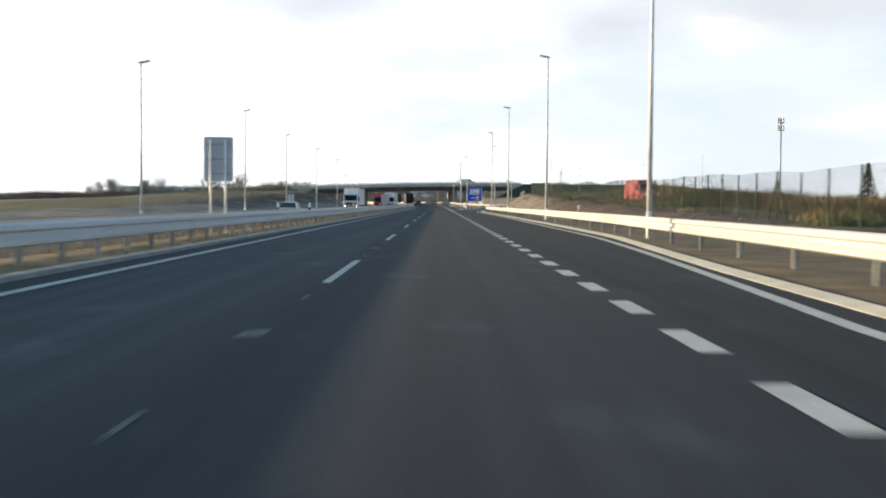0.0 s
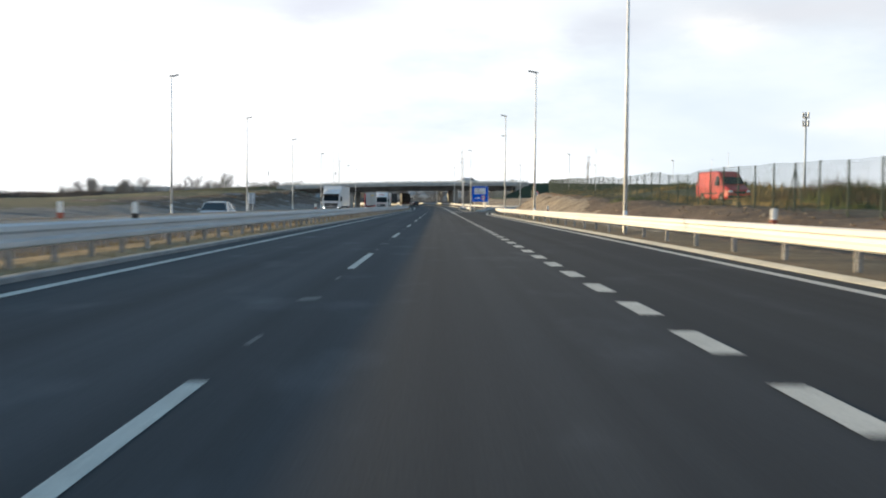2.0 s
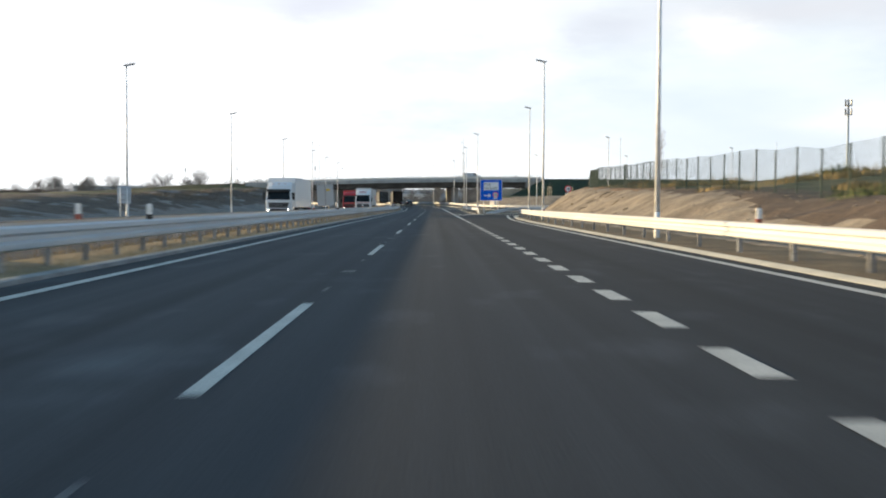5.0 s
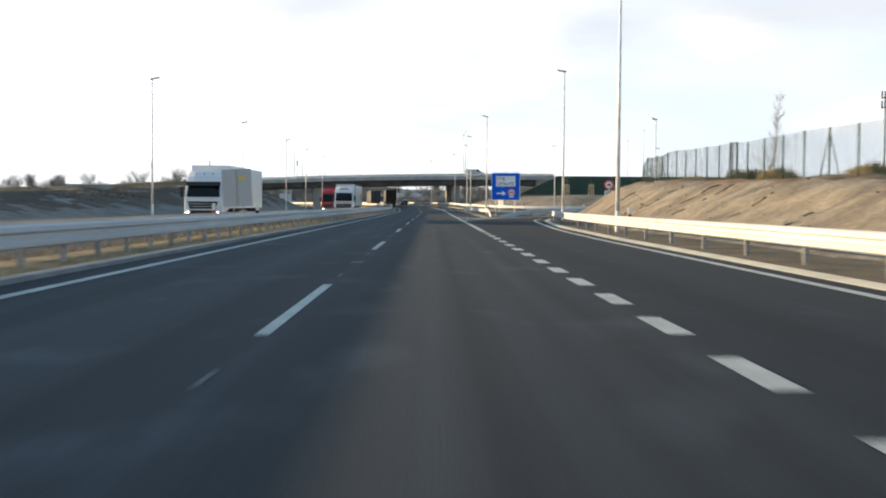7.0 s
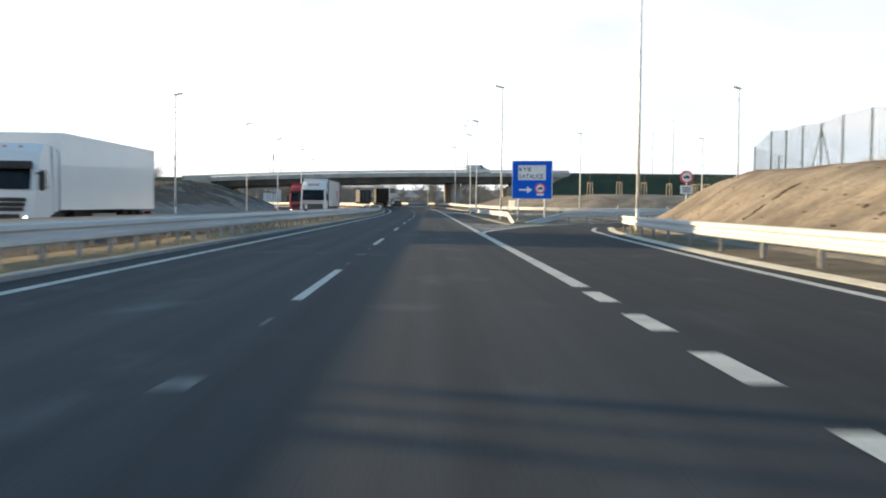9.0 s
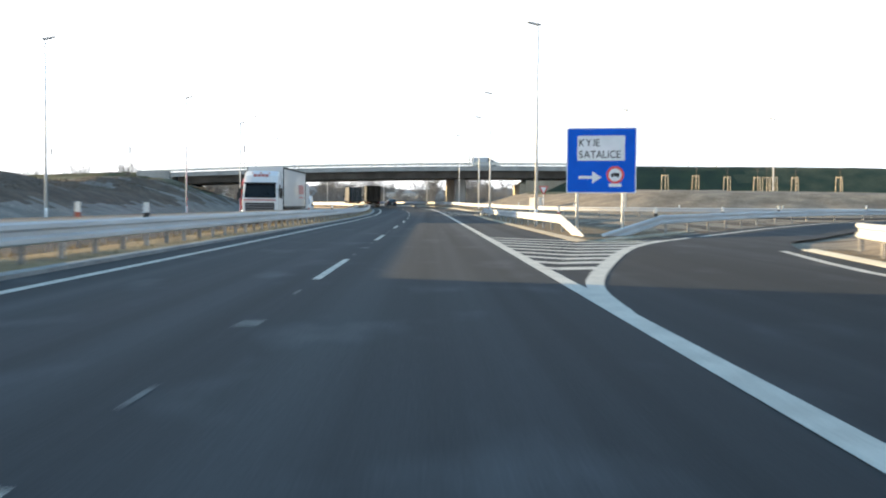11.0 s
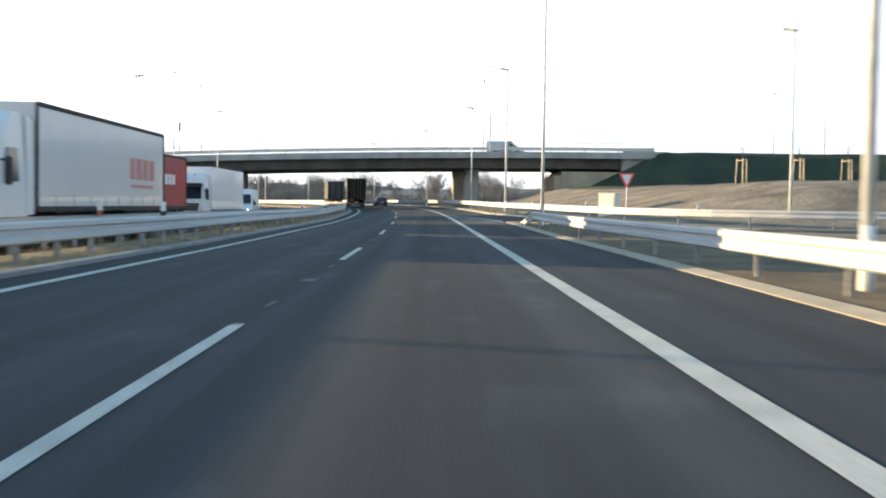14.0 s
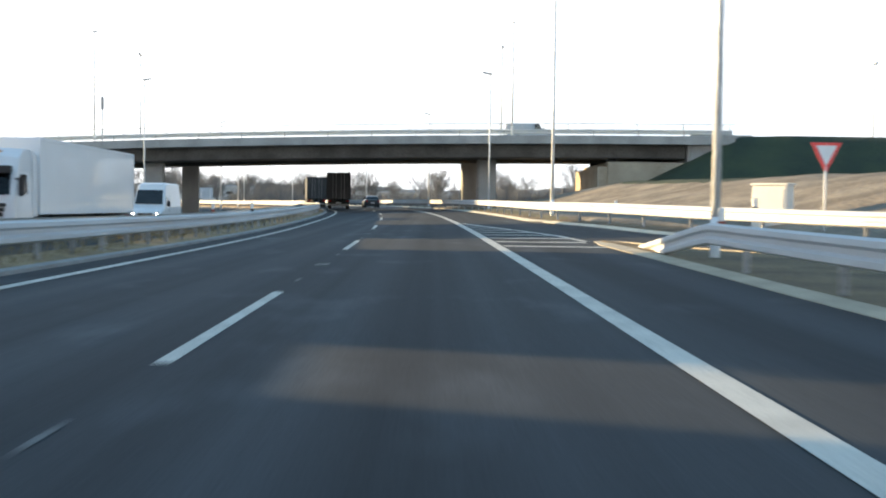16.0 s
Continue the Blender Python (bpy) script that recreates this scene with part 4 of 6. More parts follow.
def disc(bm, cx, cz, r, y, n=40, inner=0.0):
    """A flat round or ring that faces -y."""
    out = [bm.verts.new((cx + r * math.cos(2 * math.pi * i / n), y, cz + r * math.sin(2 * math.pi * i / n))) for i in range(n)]
    if not inner:
        bm.faces.new(out)
        return
    ins = [bm.verts.new((cx + inner * math.cos(2 * math.pi * i / n), y, cz + inner * math.sin(2 * math.pi * i / n))) for i in range(n)]
    for i in range(n):
        j = (i + 1) % n
        bm.faces.new((out[i], out[j], ins[j], ins[i]))


def flat(points, y):
    bm = bmesh.new()
    bm.faces.new([bm.verts.new((x, y, z)) for x, z in points])
    bm.normal_update()
    if bm.faces[:][0].normal.y > 0:
        bmesh.ops.reverse_faces(bm, faces=bm.faces[:])
    return bm


def rounded(x0, x1, z0, z1, r, y0, y1):
    """A sheet with rounded corners, thick along y."""
    bm = bmesh.new()
    pts = []
    for cx, cz, a0 in ((x1 - r, z0 + r, -90), (x1 - r, z1 - r, 0), (x0 + r, z1 - r, 90), (x0 + r, z0 + r, 180)):
        for k in range(5):
            a = radians(a0 + 22.5 * k)
            pts.append((cx + r * math.cos(a), cz + r * math.sin(a)))
    v0, v1 = [[bm.verts.new((x, y, z)) for x, z in pts] for y in (y0, y1)]
    bm.faces.new(v0)
    bm.faces.new(v1[::-1])
    for i in range(len(pts)):
        j = (i + 1) % len(pts)
        bm.faces.new((v0[i], v1[i], v1[j], v0[j]))
    bmesh.ops.recalc_face_normals(bm, faces=bm.faces)
    return bm


def lorry_mark(parent, cx, cz, s, y):
    """The small lorry pictogram of the prohibition sign."""
    part("pictogram", flat([(cx + s * a, cz + s * b) for a, b in ((1, -0.35), (1, 0.4), (-0.35, 0.55), (-0.35, -0.35))], y), BLACK, parent)
    part("pictogram", flat([(cx + s * a, cz + s * b) for a, b in ((-0.42, -0.35), (-0.42, 0.35), (-0.8, 0.35), (-1.0, 0.05), (-1.0, -0.35))], y), BLACK, parent)
    bm = bmesh.new()
    for a in (-0.65, 0.6):
        disc(bm, cx + s * a, cz - s * 0.42, s * 0.2, y - 0.001, 14)
    part("pictogram", bm, BLACK, parent)


def direction_sign():
    w, h = 3.36, 3.14
    s = thing("road_sign", pose(9.14, 224.6, -0.02, 0, 0, -16.0) @ Matrix.Diagonal((0.90, 0.905, 0.905, 1.0)), "large blue direction sign with white name panel on two posts", "road sign")
    z0 = 1.92
    part("panel", rounded(-w / 2, w / 2, z0, z0 + h, 0.1, -0.02, 0.02), SIGNWHITE, s, "white rim")
    part("face", rounded(-w / 2 + 0.05, w / 2 - 0.05, z0 + 0.05, z0 + h - 0.05, 0.08, -0.026, -0.021), BLUE, s, "bright blue sign face")
    f = part("name_panel", rounded(-1.16, 1.13, z0 + 1.56, z0 + 2.76, 0.03, -0.032, -0.027), SIGNWHITE, s, "white name panel")
    lettering("KYJE", 0.50, pose(-1.07, -0.036, z0 + 2.25, 90), BLACK, s, stretch=0.89)
    lettering("SATALICE", 0.50, pose(-1.07, -0.036, z0 + 1.69, 90), BLACK, s, stretch=0.89)
    part("arrow", flat([(-1.08, z0 + 0.69), (-1.08, z0 + 0.83), (-0.42, z0 + 0.83), (-0.42, z0 + 1.05), (0.03, z0 + 0.76), (-0.42, z0 + 0.47), (-0.42, z0 + 0.69)], -0.032), SIGNWHITE, s, "white arrow pointing right")
    bm = bmesh.new()
    disc(bm, 0.68, z0 + 0.88, 0.42, -0.030)
    part("ban_rim", bm, RED, s, "red ring")
    bm = bmesh.new()
    disc(bm, 0.68, z0 + 0.88, 0.31, -0.033)
    part("ban_field", bm, SIGNWHITE, s, "white field")
    lorry_mark(s, 0.68, z0 + 0.88, 0.2, -0.036)
    part("extra_plate", rounded(0.38, 0.98, z0 + 0.31, z0 + 0.47, 0.03, -0.032, -0.027), SIGNWHITE, s, "small white plate")
    for x in (-1.16, 1.05):
        bm = bmesh.new()
        tube(bm, (x, 0.10, -0.4), (x, 0.10, z0 + h - 0.15), 0.075, 0.075, 12)
        part("post", bm, POLE, s)
    for z in (z0 + 0.45, z0 + h - 0.45):
        part("cross_rail", boxed(-w / 2 + 0.15, w / 2 - 0.15, 0.02, 0.06, z - 0.04, z + 0.04), POSTZ, s)
    for x in (-1.16, 1.05):
        bt = part("footing", boxed(x - 0.22, x + 0.22, -0.12, 0.32, -0.3, 0.16, bevel=0.03), CONC, s)


direction_sign()


def ban_sign():
    s = thing("road_sign", pose(18.4, 215.6, 0.0), "round red-rimmed lorry ban sign over a white plate", "road sign")
    z = 3.22
    bm = bmesh.new()
    disc(bm, 0, z, 0.43, -0.03)
    bm.normal_update()
    bmesh.ops.solidify(bm, geom=bm.faces[:], thickness=0.02)
    part("disc", bm, RED, s, "red rim")
    bm = bmesh.new()
    disc(bm, 0, z, 0.31, -0.055)
    part("field", bm, SIGNWHITE, s, "white field")
    lorry_mark(s, 0, z, 0.2, -0.058)
    part("plate", rounded(-0.4, 0.4, z - 1.1, z - 0.55, 0.03, -0.05, -0.03), SIGNWHITE, s, "white plate")
    for k in (0, 1, 2):
        part("bar", rounded(-0.28, 0.28, z - 0.72 - 0.13 * k, z - 0.66 - 0.13 * k, 0.01, -0.056, -0.051), BLACK, s, "dark line of small writing")
    bm = bmesh.new()
    tube(bm, (0, 0, -0.4), (0, 0, z + 0.3), 0.035, 0.035, 10)
    part("post", bm, POLE, s)


ban_sign()


def give_way():
    s = thing("road_sign", pose(13.75, 291.3, 0.25), "white triangular give-way sign with red rim on a thin post", "road sign")
    z, r = 2.72, 0.48

    def tri(k, y):
        return flat([(-r * k, z + 0.27 * k), (r * k, z + 0.27 * k), (0.05 * k, z - 0.60 * k), (-0.05 * k, z - 0.60 * k)], y)
    bm = tri(1.0, -0.03)
    bmesh.ops.solidify(bm, geom=bm.faces[:], thickness=0.015)
    part("triangle", bm, RED, s, "red rim")
    part("field", tri(0.66, -0.05), SIGNWHITE, s, "white field")
    bm = bmesh.new()
    tube(bm, (0, 0, -0.5), (0, 0, z + 0.2), 0.035, 0.035, 10)
    part("post", bm, POLE, s)


give_way()


def median_sign(y, z0, z1, x, w, label, turn):
    s = thing("road_sign", pose(x, y, 0.05, 0, 0, turn), label, "road sign")
    part("panel", rounded(-w / 2, w / 2, z0, z1, 0.06, -0.015, 0.015), SIGNBACK, s)
    for z in (z0 + 0.25, (z0 + z1) / 2, z1 - 0.25):
        part("clamp", boxed(-0.42 * w, 0.42 * w, -0.045, -0.015, z - 0.02, z + 0.02), POSTZ, s)
    for k in (-0.28, 0.28):
        part("stiffener", boxed(k * w - 0.03, k * w + 0.03, -0.05, -0.015, z0 + 0.06, z1 - 0.06), SIGNBACK, s)
    for k in (-0.16, 0.16):
        bm = bmesh.new()
        tube(bm, (k * w * 1.6, -0.08, -0.3), (k * w * 1.6, -0.08, z1 - 0.1), 0.04, 0.04, 10)
        part("post", bm, POLE, s)


median_sign(34.6, 1.77, 3.25, -5.74, 0.97, "grey back of a road sign on two posts in the median", 0)
median_sign(152.5, 1.05, 2.25, -19.5, 0.92, "small blue-grey back of a road sign beside the opposite carriageway", 0)


def twin_board(x, y, z0, z1, w, turn):
    """Two tall plates side by side on low posts, seen from behind."""
    s = thing("road_sign", pose(x, y, 0.0, 0, -3.0, turn), "grey back of a tall two-plate sign standing in the median", "road sign")
    for k in (-1, 1):
        part("plate", rounded(min(k * 0.012, k * w / 2), max(k * 0.012, k * w / 2), z0, z1, 0.03, -0.012, 0.012), DULLPLATE, s)
        bm = bmesh.new()
        tube(bm, (k * w * 0.16, 0.06, -0.3), (k * w * 0.16, 0.06, z1 - 0.1), 0.024, 0.024, 10)
        part("post", bm, POSTZ, s)
    part("seam_bar", boxed(-0.03, 0.03, -0.03, -0.012, z0 + 0.02, z1 - 0.02), POSTZ, s)
    part("sticker", boxed(0.06, 0.06 + w * 0.24, -0.017, -0.0125, z1 - 0.42, z1 - 0.29), AMBERFILM, s, "yellow sticker")


AMBERFILM = mat("yellow_film", (0.60, 0.40, 0.04), (0.70, 0.48, 0.06), rough=0.5, scale=5.0)
DULLPLATE = mat("dull_aluminium", (0.37, 0.39, 0.40), (0.41, 0.43, 0.44), rough=0.6, metal=0.1, scale=0.8)
twin_board(-6.03, 154.6, 1.02, 2.48, 1.16, -6)


# ---- delineator posts ----
RUSTBAND = mat("dull_red_band", (0.26, 0.06, 0.035), (0.36, 0.09, 0.05), rough=0.5, scale=4.0)
def delineator(x, y, z, colour, tint):
    d = thing("delineator", pose(x, y, z), "white plastic delineator post with a " + tint + " band on the guardrail", "delineator", "delineator posts")
    part("post", boxed(-0.06, 0.06, -0.04, 0.04, 0.0, 0.40, bevel=0.015), WHITE, d)
    part("band", boxed(-0.064, 0.064, -0.044, 0.044, 0.02, 0.15), colour, d)


for y in (5, 55, 104.6, 153.5, 204, 254, 304):
    delineator(-5.15 + bend(y), y, 0.74 + surf(-5.15 + bend(y), y), BLACK, "black")
    delineator(-6.8 + bend(y), y, 0.74 + surf(-6.8 + bend(y), y), RUSTBAND, "dull red")
for y in (5, 55, 104.6, 153.5):
    delineator(lerp(RAIL_R, y) + 0.05, y, 0.72, RUSTBAND, "dull red")
delineator(7.48, 225.9, 0.74, RUSTBAND, "dull red")
delineator(7.3, 279.0, 0.78, RUSTBAND, "dull red")
for x, y, z in ((8.85, 300, 1.05), (11.0, 289.2, 1.1), (15.6, 281.2, 1.0), (24.5, 275.7, 0.98), (33, 272.7, 1.0), (45, 269.3, 1.05), (11.0, 222, 0.73), (17, 233.8, 0.78), (24, 246.3, 0.9), (34, 257, 1.0)):
    delineator(x, y, z, BLACK, "black")


# ---- fence ----
def fence():
    f = tagged(new("fence"), "green wire mesh fence on dark posts along the bank", "fence")
    n = 78
    spots = []
    y = -28.0
    while y < 203:
        spots.append((lerp(FENCE_X, y), y))
        y += 3.0
    spots += [(19.5, 204.5), (21.5, 206.5), (24.2, 207.6), (27.1, 208.2)]
    bm = boxed(-0.03, 0.03, -0.03, 0.03, -0.4, 1.98, bevel=0.006)
    first = None
    for i, (x, y) in enumerate(spots):
        if first is None:
            first = part("fence_post", bm, FENCE, f)
            ob = first
        else:
            ob = share("fence_post", first.data, f, Matrix())
        ob.matrix_basis = pose(x, y, land(x, y))
        if round(y) in (41, 74, 155, 191):
            for s in (-1, 1):
                br = bmesh.new()
                tube(br, (x, y + s * 1.1, land(x, y + s * 1.1) - 0.1), (x, y, land(x, y) + 1.8), 0.025, 0.025, 6)
                part("brace", br, FENCE, f)
    # narrow gate: two heavier posts with a bar across the top
    gate = [(lerp(FENCE_X, gy), gy) for gy in (169.1, 170.5)]
    for x, y in gate:
        ob = part("gate_post", boxed(-0.045, 0.045, -0.045, 0.045, -0.4, 2.0, bevel=0.006), FENCE, f)
        ob.matrix_basis = pose(x, y, land(x, y))
    bm = bmesh.new()
    tube(bm, (*gate[0], land(*gate[0]) + 1.96), (*gate[1], land(*gate[1]) + 1.96), 0.03, 0.03, 8)
    part("gate_bar", bm, FENCE, f)
    wires = bmesh.new()
    for (ax, ay), (bx, by) in zip(spots, spots[1:]):
        za, zb = land(ax, ay) + 0.05, land(bx, by) + 0.05
        for k in range(20):
            h = 0.1 * k
            tube(wires, (ax, ay, za + h), (bx, by, zb + h), 0.0026, 0.0026, 3, cap=False)
        for k in range(56):
            t = k / 56
            p = Vector((ax, ay, za)).lerp(Vector((bx, by, zb)), t)
            tube(wires, p, p + Vector((0, 0, 1.92)), 0.0023, 0.0023, 3, cap=False)
    w = part("wire_mesh", wires, FENCE, f, "fine green welded wires")
    w["kind"] = "stuff"


fence()

# roadside cabinet
PLASTER = mat("pale_plaster", (0.74, 0.71, 0.65), (0.82, 0.80, 0.74), rough=0.8, scale=0.4, fine=60.0)
cab = thing("cabinet", pose(13.3, 294.9, 0.15, 0, 0, -38), "pale concrete equipment cabinet beside the entry ramp", "cabinet")
part("body", boxed(-0.60, 0.60, -0.35, 0.35, 0.0, 1.85, bevel=0.03), PLASTER, cab)
part("cap", boxed(-0.64, 0.64, -0.39, 0.39, 1.85, 1.92, bevel=0.015), PLASTER, cab)
part("door_panel", boxed(-0.50, 0.50, -0.365, -0.352, 0.2, 1.7), PLASTER, cab)


# ---- vehicles ----
RUBBER = mat("tyre_rubber", (0.012, 0.012, 0.012), (0.03, 0.028, 0.026), rough=0.85, scale=6.0)
RIM = mat("wheel_rim", (0.30, 0.30, 0.31), (0.42, 0.42, 0.43), rough=0.4, metal=0.6, scale=8.0)
GLASSD = mat("dark_window_glass", (0.010, 0.013, 0.016), (0.020, 0.024, 0.028), rough=0.12, scale=1.0)
CHASSIS = mat("dirty_chassis", (0.02, 0.019, 0.018), (0.055, 0.05, 0.044), rough=0.8, scale=2.5, fine=15.0, local=True)
LAMPGLOW = glow("headlight_on", (1.0, 0.93, 0.78), 9.0)
TAIL = mat("tail_lens", (0.35, 0.015, 0.012), (0.45, 0.02, 0.016), rough=0.25, scale=5.0)
AMBER = mat("amber_lens", (0.55, 0.20, 0.02), (0.65, 0.26, 0.03), rough=0.25, scale=5.0)


def paint(name, c, dirt=0.6):
    return mat(name, tuple(v * (1 - 0.12 * dirt) for v in c), c, rough=0.38, scale=0.5, coat=0.3, local=True, lo=0.25, hi=0.75)


LORRY_WHITE = paint("lorry_white", (0.70, 0.71, 0.72))
TRAILER_WHITE = paint("trailer_white", (0.60, 0.61, 0.62), 1.0)
BOX_WHITE = paint("box_trailer_white", (0.78, 0.79, 0.80), 0.6)
VAN_WHITE = paint("van_white", (0.74, 0.75, 0.76))
VAN_RED = paint("van_red", (0.50, 0.048, 0.045))
LORRY_RED = mat("lorry_red_tarpaulin", (0.30, 0.012, 0.018), (0.40, 0.02, 0.026), rough=0.55, scale=0.6, fine=3.0, local=True, bump=0.01)
CAB_RED = paint("cab_red", (0.42, 0.018, 0.022))
SILVER = paint("silver_paint", (0.42, 0.45, 0.48))
CAR_DARK = paint("dark_car_paint", (0.03, 0.035, 0.045))
TARP_DARK = mat("dark_tarpaulin", (0.020, 0.021, 0.022), (0.036, 0.037, 0.037), rough=0.6, scale=0.6, fine=3.0, local=True, bump=0.01)
RED_BAR = mat("red_print", (0.46, 0.14, 0.13), (0.54, 0.22, 0.20), rough=0.5, scale=2.0)


def loft(bm, stations, mi=0, caps=True):
    """Skins a row of sections, each (y, [(x, z), ...])."""
    rings = [[bm.verts.new((x, y, z)) for x, z in sec] for y, sec in stations]
    for a, b in zip(rings, rings[1:]):
        for i in range(len(a)):
            j = (i + 1) % len(a)
            bm.faces.new((a[i], a[j], b[j], b[i])).material_index = mi
    if caps:
        bm.faces.new(rings[0]).material_index = mi
        bm.faces.new(rings[-1]).material_index = mi
    bmesh.ops.recalc_face_normals(bm, faces=bm.faces)


def section(w, z0, zs, z1, top):
    """A car-like section: sill, side, shoulder and roof; w is the half width at the side, top at the roof."""
    right = [(w * 0.90, z0), (w, z0 + 0.14), (w, zs), (w + (top - w) * 0.8, z1 - 0.09), (top - 0.10, z1)]
    return right + [(-x, z) for x, z in right[::-1]]


def quad(points, out=0.006):
    """A thin panel on four or more points in one plane, pushed out by its thickness."""
    bm = bmesh.new()
    f = bm.faces.new([bm.verts.new(p) for p in points])
    bm.normal_update()
    n = f.normal.copy()
    ext = bmesh.ops.extrude_face_region(bm, geom=[f])
    for v in [g for g in ext["geom"] if isinstance(g, bmesh.types.BMVert)]:
        v.co += n * out
    bmesh.ops.recalc_face_normals(bm, faces=bm.faces)
    return bm


def wheel_mesh(r, w):
    t = bmesh.new()
    prof = [(0.60 * r, -w / 2), (0.93 * r, -w / 2), (r, -w / 2 + 0.04), (r, w / 2 - 0.04), (0.93 * r, w / 2), (0.60 * r, w / 2)]
    n = 28
    rings = [[t.verts.new((v, q * math.cos(2 * math.pi * i / n), q * math.sin(2 * math.pi * i / n))) for q, v in prof] for i in range(n)]
    for i in range(n):
        a, b = rings[i], rings[(i + 1) % n]
        for k in range(len(prof)):
            m = (k + 1) % len(prof)
            t.faces.new((a[k], b[k], b[m], a[m])).smooth = True
    bmesh.ops.recalc_face_normals(t, faces=t.faces)
    me1 = bpy.data.meshes.new("tyre")
    t.to_mesh(me1)
    t.free()
    me1.materials.append(RUBBER)
    t = bmesh.new()
    tube(t, (-w * 0.36, 0, 0), (w * 0.36, 0, 0), 0.61 * r, 0.61 * r, 24)
    tube(t, (-w * 0.44, 0, 0), (w * 0.44, 0, 0), 0.22 * r, 0.22 * r, 14)
    for i in range(8):
        a = math.pi * i / 4
        tube(t, (-w * 0.41, 0.4 * r * math.cos(a), 0.4 * r * math.sin(a)), (w * 0.41, 0.4 * r * math.cos(a), 0.4 * r * math.sin(a)), 0.03, 0.03, 6)
    me2 = bpy.data.meshes.new("rim")
    t.to_mesh(me2)
    t.free()
    me2.materials.append(RIM)
    return me1, me2


BIG, SMALL = wheel_mesh(0.50, 0.34), wheel_mesh(0.33, 0.22)


def wheel(parent, kind, x, y, r):
    w = share("wheel", kind[0], parent, pose(x, y, r))
    share("rim", kind[1], w, Matrix())
    return w


def tractor(t, colour, tall=3.55, stripe=None):
    """The cab of a lorry: its nose at y = 0, looking along -y."""
    bm = bmesh.new()
    side = [(0.02, 0.42), (0.0, 1.05), (0.03, 1.75), (0.38, tall - 0.85), (0.62, tall - 0.35), (1.15, tall - 0.03), (2.05, tall), (2.1, 0.95), (1.75, 0.95), (1.65, 0.62), (0.75, 0.55), (0.70, 0.42)]
    rows = []
    for x in (-1.24, -1.17, -0.7, 0.0, 0.7, 1.17, 1.24):
        k = abs(x) / 1.24
        rows.append([bm.verts.new((x * (1 - 0.05 * max(0, z - 2.2)), y + 0.20 * k ** 4 * (1 if y < 1.2 else 0), z - 0.05 * k ** 4)) for y, z in side])
    for a, b in zip(rows, rows[1:]):
        for i in range(len(side)):
            j = (i + 1) % len(side)
            bm.faces.new((a[i], b[i], b[j], a[j]))
    bm.faces.new(rows[0])
    bm.faces.new(rows[-1])
    bmesh.ops.recalc_face_normals(bm, faces=bm.faces)
    cab = part("cab", bm, colour, t)
    # windscreen, sun visor, grille, bumper
    zt, yt = tall - 0.95, 0.34
    ws = bmesh.new()
    cols = []
    for k in range(9):
        x = -1.08 + 0.27 * k
        dip = 0.20 * (abs(x) / 1.24) ** 4 - 0.022
        cols.append((ws.verts.new((x, 0.045 + dip, 1.80)), ws.verts.new((x * 0.95, yt + dip, zt))))
    for a, b in zip(cols, cols[1:]):
        ws.faces.new((a[0], b[0], b[1], a[1]))
    bmesh.ops.solidify(ws, geom=ws.faces[:], thickness=0.012)
    part("windscreen", ws, GLASSD, cab)
    bm = boxed(-1.12, 1.12, 0.10 if stripe else 0.08, 0.36, zt + (0.0 if stripe else -0.03), zt + (0.10 if stripe else 0.24), bevel=0.03)
    part("sun_visor", bm, BLACK, cab)
    dark_nose = stripe is not None
    if dark_nose:
        part("grille", boxed(-1.0, 1.0, -0.03, 0.06, 0.60, 1.46, bevel=0.06), BLACK, cab, "wide black grille")
        for k in range(4):
            part("grille_bar", boxed(-0.95, 0.95, -0.05, -0.02, 0.78 + 0.17 * k, 0.82 + 0.17 * k, bevel=0.01), HEAD, cab)
    else:
        for k in range(3):
            part("grille", boxed(-0.98 + 0.05 * k, 0.98 - 0.05 * k, -0.035, 0.06, 1.36 - 0.17 * k, 1.50 - 0.17 * k, bevel=0.015), BLACK, cab)
    part("windscreen_wiper", boxed(-0.75, 0.1, -0.005, 0.02, 1.79, 1.815), BLACK, cab)
    part("windscreen_wiper", boxed(0.15, 0.95, -0.005, 0.02, 1.79, 1.815), BLACK, cab)
    part("plate", boxed(-0.26, 0.26, -0.062, -0.05, 0.46, 0.57), SIGNWHITE, cab, "blank number plate")
    for k in range(3):
        part("roof_lamp", boxed(-0.62 + 0.56 * k, -0.50 + 0.56 * k, 0.62, 0.70, tall - 0.22, tall - 0.15, bevel=0.015), AMBER, cab)
    part("bumper", boxed(-1.22, 1.22, -0.03, 0.45, 0.34, 0.62, bevel=0.06), BLACK if stripe else colour, cab)
    part("lower_grille", boxed(-0.76, 0.76, -0.05, 0.05, 0.62, 0.92, bevel=0.02), BLACK, cab)
    for s in (-1, 1):
        hl = part("headlight", boxed(s * 0.98 - 0.19, s * 0.98 + 0.19, -0.02, 0.16, 0.66, 0.90, bevel=0.03), SIGNWHITE, cab)
        lb = bmesh.new()
        disc(lb, s * 0.98, 0.70 if dark_nose else 0.78, 0.07, -0.026, 18)
        part("bulb", lb, LAMPGLOW, hl, "lit headlight")
        part("side_window", quad([(s * 1.262, 0.62, 1.85), (s * 1.262, 1.45, 1.85), (s * 1.225, 1.45, zt - 0.05), (s * 1.225, 0.80, zt - 0.05)], 0.008), GLASSD, cab)
        part("mirror", boxed(s * 1.43 - 0.09, s * 1.43 + 0.09, 0.28, 0.40, 1.75, 2.45, bevel=0.03), BLACK, cab)
        part("mirror_arm", boxed(min(s * 1.2, s * 1.4), max(s * 1.2, s * 1.4), 0.34, 0.38, 2.34, 2.40), BLACK, cab)
